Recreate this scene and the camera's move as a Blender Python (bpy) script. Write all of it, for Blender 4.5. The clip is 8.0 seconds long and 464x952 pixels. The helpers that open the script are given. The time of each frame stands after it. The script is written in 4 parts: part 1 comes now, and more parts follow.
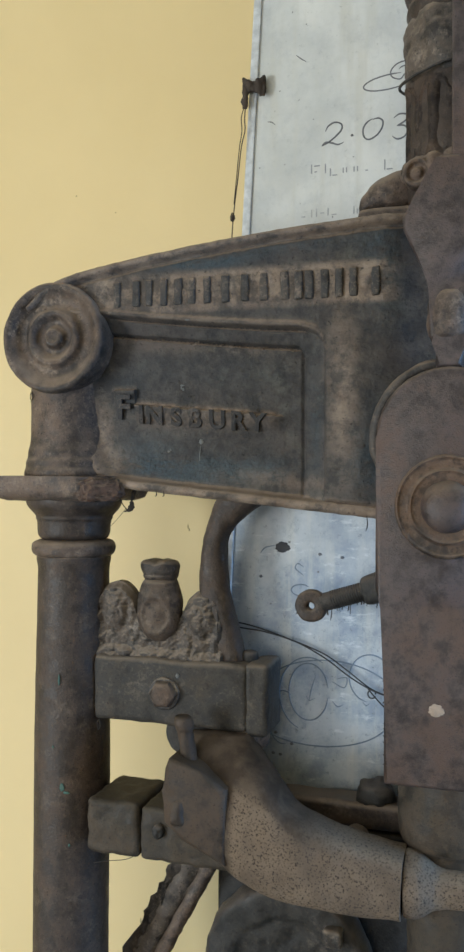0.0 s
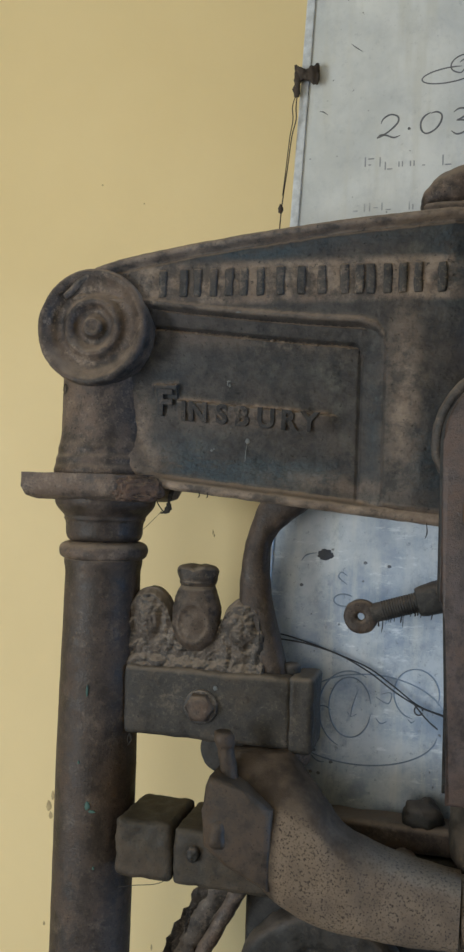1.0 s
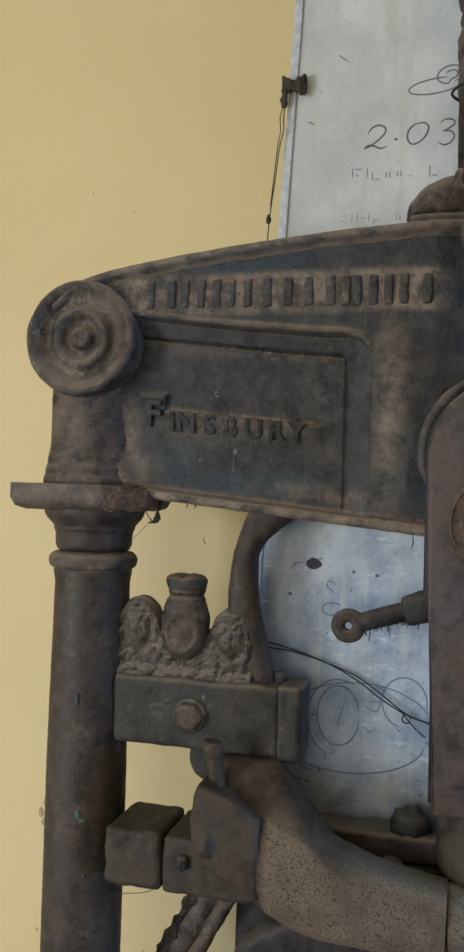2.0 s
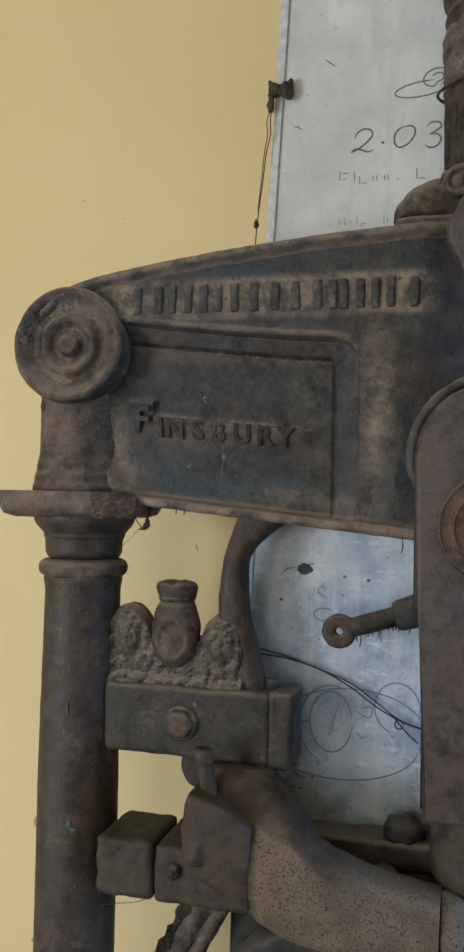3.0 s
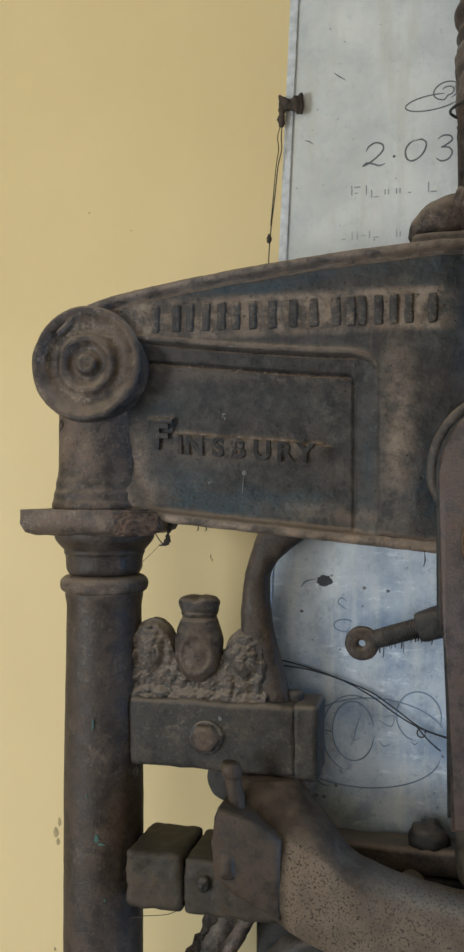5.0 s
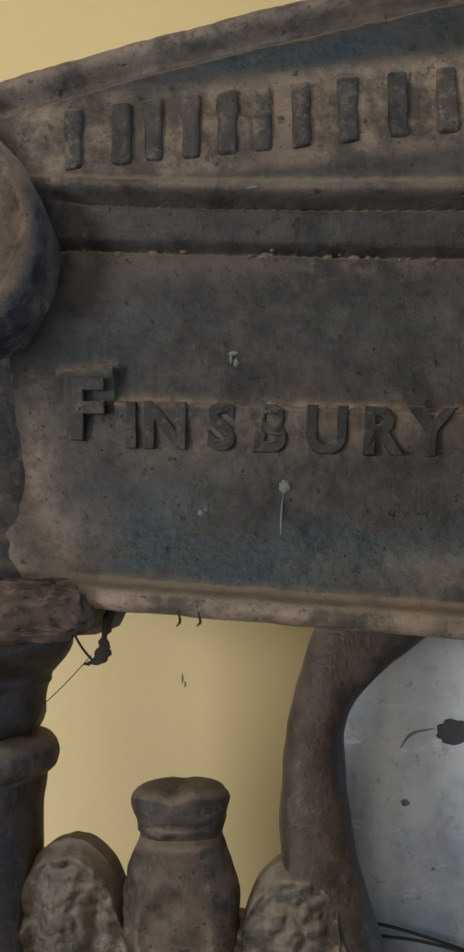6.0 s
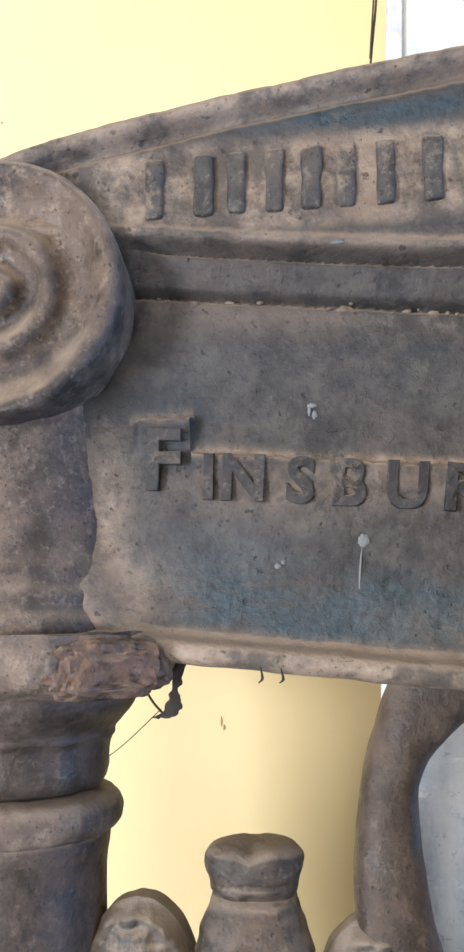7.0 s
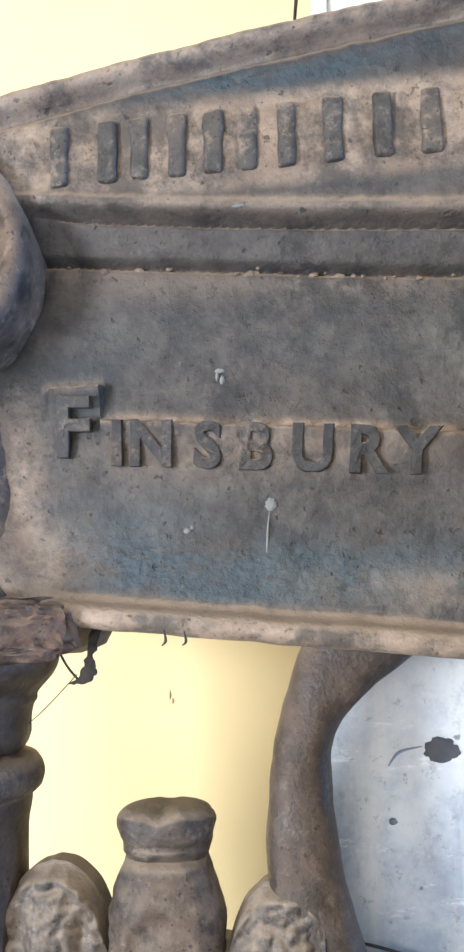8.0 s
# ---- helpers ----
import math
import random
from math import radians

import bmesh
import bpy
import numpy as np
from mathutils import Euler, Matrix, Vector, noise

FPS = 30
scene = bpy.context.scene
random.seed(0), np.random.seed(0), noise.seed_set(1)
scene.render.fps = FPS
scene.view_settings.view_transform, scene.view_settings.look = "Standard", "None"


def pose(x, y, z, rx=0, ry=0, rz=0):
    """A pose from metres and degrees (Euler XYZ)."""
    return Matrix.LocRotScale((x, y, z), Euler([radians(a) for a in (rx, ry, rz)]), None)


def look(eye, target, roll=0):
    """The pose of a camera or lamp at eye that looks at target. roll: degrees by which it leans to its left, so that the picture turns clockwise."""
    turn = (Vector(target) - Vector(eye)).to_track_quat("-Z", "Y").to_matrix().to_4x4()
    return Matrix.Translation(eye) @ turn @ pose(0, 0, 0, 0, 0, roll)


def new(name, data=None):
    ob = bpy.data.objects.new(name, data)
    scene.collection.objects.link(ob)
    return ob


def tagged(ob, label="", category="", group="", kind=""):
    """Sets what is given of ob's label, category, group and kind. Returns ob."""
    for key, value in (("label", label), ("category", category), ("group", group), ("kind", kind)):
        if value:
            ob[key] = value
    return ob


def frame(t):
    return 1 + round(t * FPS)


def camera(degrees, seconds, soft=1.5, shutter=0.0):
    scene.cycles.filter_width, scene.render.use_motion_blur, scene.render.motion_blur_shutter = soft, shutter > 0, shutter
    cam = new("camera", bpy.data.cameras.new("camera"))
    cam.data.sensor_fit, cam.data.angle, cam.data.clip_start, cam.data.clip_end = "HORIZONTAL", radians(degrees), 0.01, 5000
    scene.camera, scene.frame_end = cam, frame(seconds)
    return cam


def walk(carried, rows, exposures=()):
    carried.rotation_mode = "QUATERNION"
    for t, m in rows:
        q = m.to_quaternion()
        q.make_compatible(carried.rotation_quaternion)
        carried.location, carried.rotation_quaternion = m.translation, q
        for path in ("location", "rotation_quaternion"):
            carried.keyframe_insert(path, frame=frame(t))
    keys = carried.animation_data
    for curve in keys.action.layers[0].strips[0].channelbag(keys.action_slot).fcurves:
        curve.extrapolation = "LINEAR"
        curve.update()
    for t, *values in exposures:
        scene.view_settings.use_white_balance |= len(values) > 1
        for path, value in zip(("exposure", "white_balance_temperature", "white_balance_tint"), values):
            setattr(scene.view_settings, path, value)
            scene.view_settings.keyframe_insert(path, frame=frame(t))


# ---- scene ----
cam = camera(30.0, 8.0, soft=2.7)
PATH = [
    (0, 0.4219, -0.8943, 1.3784, 0.31, 0.43, 17.37),
    (0.5, 0.3518, -0.8822, 1.3664, 0.76, 1.56, 15.23),
    (1, 0.3198, -0.8719, 1.3633, 1.30, 1.88, 14.84),
    (1.5, 0.3174, -0.8752, 1.3723, 1.40, 1.89, 14.73),
    (2, 0.3325, -0.8736, 1.3758, 1.22, 1.73, 14.80),
    (2.2, 0.3196, -0.8717, 1.3725, 1.83, 1.59, 13.74),
    (3.3, 0.3521, -0.8649, 1.3792, 1.33, 1.07, 15.33),
    (3.5, 0.3511, -0.8767, 1.3913, 0.56, 1.13, 13.74),
    (4, 0.3543, -0.9071, 1.4002, -0.76, 0.47, 14.37),
    (4.5, 0.3680, -0.9327, 1.4093, -0.06, -0.19, 14.49),
    (4.7, 0.3574, -0.9360, 1.4101, 0.01, 0.12, 14.52),
    (5.8, 0.1549, -0.4504, 1.3701, 6.50, -1.54, 10.31),
    (6, 0.1380, -0.3713, 1.3742, 7.65, -1.34, 9.18),
    (6.5, 0.1011, -0.3702, 1.3845, 8.62, -0.74, 8.83),
    (7, 0.0932, -0.3778, 1.3899, 9.01, -0.83, 7.80),
    (7.5, 0.1002, -0.3748, 1.3835, 8.52, -1.51, 6.90),
    (8, 0.1403, -0.3704, 1.3773, 8.38, -1.50, 8.57),
]
EXPOSURE = [(0.0, -0.17, 6350, 11), (0.5, -0.28, 6450, 12), (1.0, -0.50, 6450, 12), (2.2, -0.52, 6450, 13), (3.5, -0.53, 6500, 15), (4.0, -0.42, 6450, 11), (4.7, -0.43, 6500, 13), (5.8, -0.54, 6450, 13), (6.0, -0.45, 6800, 16), (6.5, 0.34, 6450, 14), (7.0, 0.98, 6250, 20), (8.0, 1.24, 6200, 18)]
walk(cam, [(t, pose(x, y, z, 0, 0, yaw) @ pose(0, 0, 0, 90 + pitch) @ pose(0, 0, 0, 0, 0, roll)) for t, x, y, z, pitch, roll, yaw in PATH], EXPOSURE)

# ---- world and light ----
world = bpy.data.worlds.new("world")
scene.world = world
world.use_nodes = True
wn = world.node_tree.nodes
sky = wn.new("ShaderNodeTexSky")
sky.sky_type = "NISHITA"
sky.sun_disc = False
sky.sun_elevation, sky.sun_rotation = radians(38), radians(200)
wn["Background"].inputs["Strength"].default_value = 0.10
world.node_tree.links.new(sky.outputs["Color"], wn["Background"].inputs["Color"])


def sky_lamp(name, m, width, height, watts, colour):
    """Daylight that enters through one opening."""
    data = bpy.data.lights.new(name, "AREA")
    data.shape, data.size, data.size_y, data.energy, data.color = "RECTANGLE", width, height, watts, colour
    ob = new(name, data)
    ob.matrix_world = m
    return ob


# the doorway in the side wall, the window behind the viewer and the window at the other end of the board wall
sky_lamp("doorway_daylight", look((-2.18, -2.4, 0.85), (0.0, -0.9, 1.0)), 0.9, 1.6, 96, (0.84, 0.95, 1.0))
sky_lamp("rear_window_daylight", look((-0.6, -3.48, 1.30), (0.0, 0.0, 1.3)), 1.7, 1.3, 25, (0.90, 0.97, 1.0))
sky_lamp("end_window_daylight", look((2.18, -0.30, 1.15), (0.0, 0.1, 1.15)), 0.8, 1.2, 56, (0.28, 0.57, 1.0))


# ---- materials ----
def nodes_of(name):
    mat = bpy.data.materials.new(name)
    mat.use_nodes = True
    nt = mat.node_tree
    return mat, nt, nt.nodes["Principled BSDF"]


def link(nt, a, b):
    nt.links.new(a, b)


def coords(nt):
    return nt.nodes.new("ShaderNodeTexCoord").outputs["Object"]


def noise_of(nt, vec, scale, detail=6.0, rough=0.6, stretch=None):
    if stretch:
        mp = nt.nodes.new("ShaderNodeMapping")
        mp.inputs["Scale"].default_value = stretch
        link(nt, vec, mp.inputs["Vector"])
        vec = mp.outputs["Vector"]
    n = nt.nodes.new("ShaderNodeTexNoise")
    n.inputs["Scale"].default_value = scale
    n.inputs["Detail"].default_value = detail
    n.inputs["Roughness"].default_value = rough
    link(nt, vec, n.inputs["Vector"])
    return n.outputs["Fac"]


def ramp(nt, fac, lo, hi, a=0.0, b=1.0):
    m = nt.nodes.new("ShaderNodeMapRange")
    m.interpolation_type = "SMOOTHSTEP"
    for key, value in (("From Min", lo), ("From Max", hi), ("To Min", a), ("To Max", b)):
        m.inputs[key].default_value = value
    link(nt, fac, m.inputs["Value"])
    return m.outputs["Result"]


def mix(nt, fac, a, b):
    m = nt.nodes.new("ShaderNodeMix")
    m.data_type = "RGBA"
    for socket, value in ((m.inputs[0], fac), (m.inputs[6], a), (m.inputs[7], b)):
        if isinstance(value, tuple):
            socket.default_value = (*value, 1.0)
        elif isinstance(value, float):
            socket.default_value = value
        else:
            link(nt, value, socket)
    return m.outputs[2]


def maths(nt, op, a, b=None):
    m = nt.nodes.new("ShaderNodeMath")
    m.operation = op
    m.use_clamp = op in ("ADD", "SUBTRACT")
    for socket, value in ((m.inputs[0], a), (m.inputs[1], b)):
        if value is None:
            continue
        if isinstance(value, float):
            socket.default_value = value
        else:
            link(nt, value, socket)
    return m.outputs["Value"]


def relief(nt, bsdf, heights, distance=0.001):
    """Bump from a list of (height, strength)."""
    last = None
    for h, strength in heights:
        b = nt.nodes.new("ShaderNodeBump")
        b.inputs["Strength"].default_value = strength
        b.inputs["Distance"].default_value = distance
        link(nt, h, b.inputs["Height"])
        if last:
            link(nt, last, b.inputs["Normal"])
        last = b.outputs["Normal"]
    link(nt, last, bsdf.inputs["Normal"])


def axis_of(nt, vec, axis):
    s = nt.nodes.new("ShaderNodeSeparateXYZ")
    link(nt, vec, s.inputs["Vector"])
    return s.outputs[axis]


def up_facing(nt):
    g = nt.nodes.new("ShaderNodeNewGeometry")
    return axis_of(nt, g.outputs["Normal"], "Z")


def iron(name, dark, rust, dust, rust_at=0.5, dust_amount=0.8, speck=0.5, paint=None, rough=0.72, grain=260.0, blot=1.0):
    """Old cast iron: grey metal under brown rust, with dust lying on what faces up, pits and pale specks."""
    mat, nt, bsdf = nodes_of(name)
    vec = coords(nt)
    big = noise_of(nt, vec, 14.0)
    mid = noise_of(nt, vec, 55.0, 8.0, 0.7)
    fine = noise_of(nt, vec, grain, 4.0, 0.7)
    pits = noise_of(nt, vec, grain * 1.7, 2.0, 0.5)
    blotch = noise_of(nt, vec, 31.0, 9.0, 0.72)
    col = mix(nt, ramp(nt, mid, 0.35, 0.66), tuple(c * 0.62 for c in dark), tuple(c * 1.6 for c in dark))
    if paint:
        stroke = noise_of(nt, vec, 22.0, 6.0, 0.65, (1.0, 1.0, 1.7))
        col = mix(nt, maths(nt, "MULTIPLY", ramp(nt, stroke, 0.50, 0.58), 0.8), col, paint)
    amount = maths(nt, "ADD", maths(nt, "MULTIPLY", big, 0.65), maths(nt, "MULTIPLY", mid, 0.35))
    col = mix(nt, maths(nt, "MULTIPLY", ramp(nt, amount, rust_at - 0.06, rust_at + 0.10), 0.85), col, rust)
    col = mix(nt, maths(nt, "MULTIPLY", ramp(nt, fine, 0.52, 0.72), speck), col, tuple(0.35 * a + 0.65 * b for a, b in zip(dark, dust)))
    col = mix(nt, ramp(nt, blotch, 0.53, 0.62, 0.0, 0.7 * blot), col, tuple(c * 0.32 for c in dark))
    col = mix(nt, maths(nt, "MULTIPLY", ramp(nt, blotch, 0.47, 0.34), maths(nt, "MULTIPLY", ramp(nt, fine, 0.30, 0.60), blot * (0.25 + 0.5 * speck))), col, dust)
    col = mix(nt, ramp(nt, pits, 0.63, 0.71, 0.0, 0.8), col, tuple(c * 0.35 for c in dark))
    lying = maths(nt, "MULTIPLY", ramp(nt, up_facing(nt), 0.05, 0.75), ramp(nt, mid, 0.25, 0.6, 0.45, 1.0))
    col = mix(nt, maths(nt, "MULTIPLY", lying, dust_amount), col, dust)
    link(nt, col, bsdf.inputs["Base Color"])
    bsdf.inputs["Metallic"].default_value = 0.22
    bsdf.inputs["Specular IOR Level"].default_value = 0.4
    link(nt, ramp(nt, mid, 0.3, 0.7, rough - 0.24, rough + 0.10), bsdf.inputs["Roughness"])
    relief(nt, bsdf, [(mid, 0.5), (fine, 0.45), (pits, 0.3)], 0.0012)
    return mat


DUST = (0.255, 0.192, 0.143)
ROLL_IRON = iron("brown_cast_iron", (0.052, 0.047, 0.044), (0.090, 0.070, 0.055), DUST, 0.52, 0.85, 0.4)
DARK_LETTER = iron("dark_small_letters", (0.026, 0.024, 0.024), (0.052, 0.043, 0.038), DUST, 0.60, 0.9, 0.35)
LETTER_IRON = iron("rubbed_raised_iron", (0.036, 0.033, 0.031), (0.080, 0.063, 0.051), DUST, 0.54, 0.95, 0.6)
COLUMN_IRON = iron("bare_cast_iron", (0.041, 0.029, 0.0225), (0.076, 0.050, 0.036), DUST, 0.54, 0.7, 0.22, None, 0.66, 260.0, 0.55)
RUSTY_IRON = iron("rusty_iron", (0.056, 0.043, 0.037), (0.138, 0.094, 0.068), DUST, 0.49, 0.9, 0.6)
RAW_RUST = iron("raw_broken_iron", (0.048, 0.030, 0.022), (0.115, 0.066, 0.044), DUST, 0.46, 0.45, 0.5)
CREST_IRON = iron("dusty_cast_ornament", (0.046, 0.040, 0.036), (0.105, 0.080, 0.062), (0.27, 0.215, 0.168), 0.5, 0.9, 0.75)
BRACKET_IRON = iron("grey_dusty_bracket_iron", (0.034, 0.030, 0.026), (0.070, 0.054, 0.041), (0.200, 0.160, 0.124), 0.52, 0.9, 0.35, None, 0.76, 260.0, 0.8)
BOSS_IRON = iron("dark_cast_boss", (0.038, 0.030, 0.025), (0.088, 0.061, 0.044), (0.22, 0.172, 0.130), 0.50, 0.9, 0.45)
SCROLL_IRON = iron("dusty_scroll_iron", (0.043, 0.034, 0.030), (0.112, 0.077, 0.056), (0.270, 0.205, 0.155), 0.50, 1.0, 0.6)
PLATE_IRON = iron("smooth_brown_iron", (0.058, 0.044, 0.041), (0.090, 0.056, 0.043), DUST, 0.53, 0.6, 0.10, None, 0.55, 420.0, 0.0)
ARM_IRON = iron("rubbed_brown_iron", (0.044, 0.030, 0.0205), (0.072, 0.047, 0.031), (0.105, 0.078, 0.054), 0.5, 0.5, 0.10, None, 0.74, 260.0, 0.35)
CLAMP_IRON = iron("grimy_clamp_iron", (0.038, 0.030, 0.022), (0.070, 0.050, 0.034), (0.105, 0.086, 0.062), 0.50, 0.45, 0.35, None, 0.74, 260.0, 0.6)
BOLT_IRON = iron("orange_brown_bolt_iron", (0.056, 0.040, 0.031), (0.120, 0.072, 0.046), DUST, 0.45, 0.6, 0.4)
DARK_IRON = iron("sooty_iron", (0.026, 0.024, 0.022), (0.05, 0.04, 0.032), (0.16, 0.13, 0.11), 0.58, 0.6, 0.2)


def arm_speckle():
    """The lever's barrel: rust scabs with dark pits a few millimetres wide."""
    mat, nt, bsdf = nodes_of("scabbed_iron")
    vec = coords(nt)
    v = nt.nodes.new("ShaderNodeTexVoronoi")
    v.inputs["Scale"].default_value = 520.0
    link(nt, vec, v.inputs["Vector"])
    mid = noise_of(nt, vec, 380.0, 4.0, 0.62)
    big = noise_of(nt, vec, 16.0)
    spot = maths(nt, "ADD", maths(nt, "MULTIPLY", v.outputs["Distance"], 0.30), maths(nt, "MULTIPLY", mid, 0.85))
    col = mix(nt, ramp(nt, spot, 0.38, 0.60), (0.028, 0.020, 0.015), (0.158, 0.116, 0.082))
    col = mix(nt, ramp(nt, big, 0.45, 0.7, 0.0, 0.6), col, (0.066, 0.049, 0.038))
    lying = maths(nt, "MULTIPLY", ramp(nt, up_facing(nt), 0.3, 0.9), ramp(nt, mid, 0.3, 0.6, 0.2, 0.6))
    col = mix(nt, lying, col, (0.23, 0.185, 0.14))
    # the shoulder near the joint is rubbed smooth and brown
    rub = noise_of(nt, vec, 38.0, 7.0, 0.65)
    smooth_brown = mix(nt, ramp(nt, rub, 0.35, 0.66), (0.048, 0.034, 0.024), (0.092, 0.067, 0.048))
    x = maths(nt, "ADD", axis_of(nt, vec, "X"), maths(nt, "MULTIPLY", rub, 0.016))
    shoulder = maths(nt, "MULTIPLY", ramp(nt, up_facing(nt), 0.22, 0.50), ramp(nt, x, 0.29, 0.21))
    rubbed = maths(nt, "MAXIMUM", ramp(nt, x, 0.166, 0.156), shoulder)
    col = mix(nt, rubbed, col, smooth_brown)
    link(nt, col, bsdf.inputs["Base Color"])
    bsdf.inputs["Roughness"].default_value = 0.85
    bsdf.inputs["Specular IOR Level"].default_value = 0.2
    relief(nt, bsdf, [(spot, 0.30), (mid, 0.30), (rub, 0.3)], 0.0009)
    return mat


SCAB_IRON = arm_speckle()


def layered_iron():
    """The beam: dark iron with blue-black paint left in patches and brown dust caked where it settles."""
    mat, nt, bsdf = nodes_of("painted_cast_iron")
    vec = coords(nt)
    big = noise_of(nt, vec, 13.0)
    mid = noise_of(nt, vec, 60.0, 8.0, 0.7)
    fine = noise_of(nt, vec, 300.0, 4.0, 0.7)
    smear = noise_of(nt, vec, 26.0, 7.0, 0.7, (1.0, 1.0, 1.8))
    cake, paint = nt.nodes.new("ShaderNodeAttribute"), nt.nodes.new("ShaderNodeAttribute")
    cake.attribute_name, paint.attribute_name = "cake", "paint"
    col = mix(nt, ramp(nt, mid, 0.34, 0.68), (0.019, 0.017, 0.017), (0.054, 0.047, 0.043))
    col = mix(nt, ramp(nt, big, 0.46, 0.66, 0.0, 0.55), col, (0.062, 0.048, 0.041))
    blotch = noise_of(nt, vec, 34.0, 9.0, 0.74)
    bloom = noise_of(nt, vec, 19.0, 9.0, 0.72)
    col = mix(nt, ramp(nt, bloom, 0.52, 0.68, 0.0, 0.55), col, (0.090, 0.086, 0.074))
    col = mix(nt, ramp(nt, blotch, 0.52, 0.62, 0.0, 0.75), col, (0.012, 0.012, 0.013))
    col = mix(nt, ramp(nt, fine, 0.58, 0.74, 0.0, 0.20), col, (0.150, 0.122, 0.098))
    left = maths(nt, "MULTIPLY", paint.outputs["Fac"], ramp(nt, smear, 0.38, 0.54, 0.10, 1.0))
    col = mix(nt, left, col, mix(nt, ramp(nt, fine, 0.35, 0.65), (0.010, 0.019, 0.026), (0.017, 0.034, 0.045)))
    soil = maths(nt, "MULTIPLY", cake.outputs["Fac"], ramp(nt, blotch, 0.60, 0.42, 0.25, 1.0))
    col = mix(nt, soil, col, mix(nt, ramp(nt, smear, 0.3, 0.7), (0.175, 0.122, 0.088), (0.330, 0.248, 0.185)))
    pits = noise_of(nt, vec, 330.0, 3.0, 0.6)
    col = mix(nt, ramp(nt, pits, 0.62, 0.70, 0.0, 0.6), col, (0.018, 0.016, 0.015))
    holes = noise_of(nt, vec, 170.0, 2.0, 0.45)
    col = mix(nt, ramp(nt, holes, 0.70, 0.74, 0.0, 0.7), col, (0.012, 0.011, 0.010))
    lying = maths(nt, "MULTIPLY", ramp(nt, up_facing(nt), 0.10, 0.80), ramp(nt, mid, 0.25, 0.6, 0.4, 0.9))
    col = mix(nt, lying, col, DUST)
    link(nt, col, bsdf.inputs["Base Color"])
    bsdf.inputs["Metallic"].default_value = 0.1
    link(nt, ramp(nt, left, 0.1, 0.8, 0.70, 0.56), bsdf.inputs["Roughness"])
    relief(nt, bsdf, [(mid, 0.7), (fine, 0.6), (ramp(nt, pits, 0.60, 0.72, 1.0, 0.0), 0.35), (ramp(nt, holes, 0.69, 0.75, 1.0, 0.0), 0.5)], 0.0014)
    return mat


BEAM_IRON = layered_iron()


def wall_paint():
    mat, nt, bsdf = nodes_of("yellow_wall_paint")
    vec = coords(nt)
    big = noise_of(nt, vec, 2.2, 4.0, 0.55)
    fine = noise_of(nt, vec, 160.0, 5.0, 0.6)
    trowel = noise_of(nt, vec, 9.0, 5.0, 0.6)
    dirt = noise_of(nt, vec, 34.0, 8.0, 0.75)
    col = mix(nt, ramp(nt, big, 0.3, 0.7), (0.685, 0.522, 0.258), (0.735, 0.567, 0.292))
    col = mix(nt, ramp(nt, dirt, 0.70, 0.80, 0.0, 0.35), col, (0.40, 0.30, 0.15))
    link(nt, col, bsdf.inputs["Base Color"])
    bsdf.inputs["Roughness"].default_value = 0.62
    relief(nt, bsdf, [(trowel, 0.12), (fine, 0.08)], 0.002)
    return mat


def plain_paint(name, colour, rough=0.8):
    mat, nt, bsdf = nodes_of(name)
    vec = coords(nt)
    big, fine = noise_of(nt, vec, 3.0), noise_of(nt, vec, 60.0)
    link(nt, mix(nt, ramp(nt, big, 0.3, 0.7), tuple(c * 0.86 for c in colour), colour), bsdf.inputs["Base Color"])
    bsdf.inputs["Roughness"].default_value = rough
    relief(nt, bsdf, [(fine, 0.2)], 0.002)
    return mat


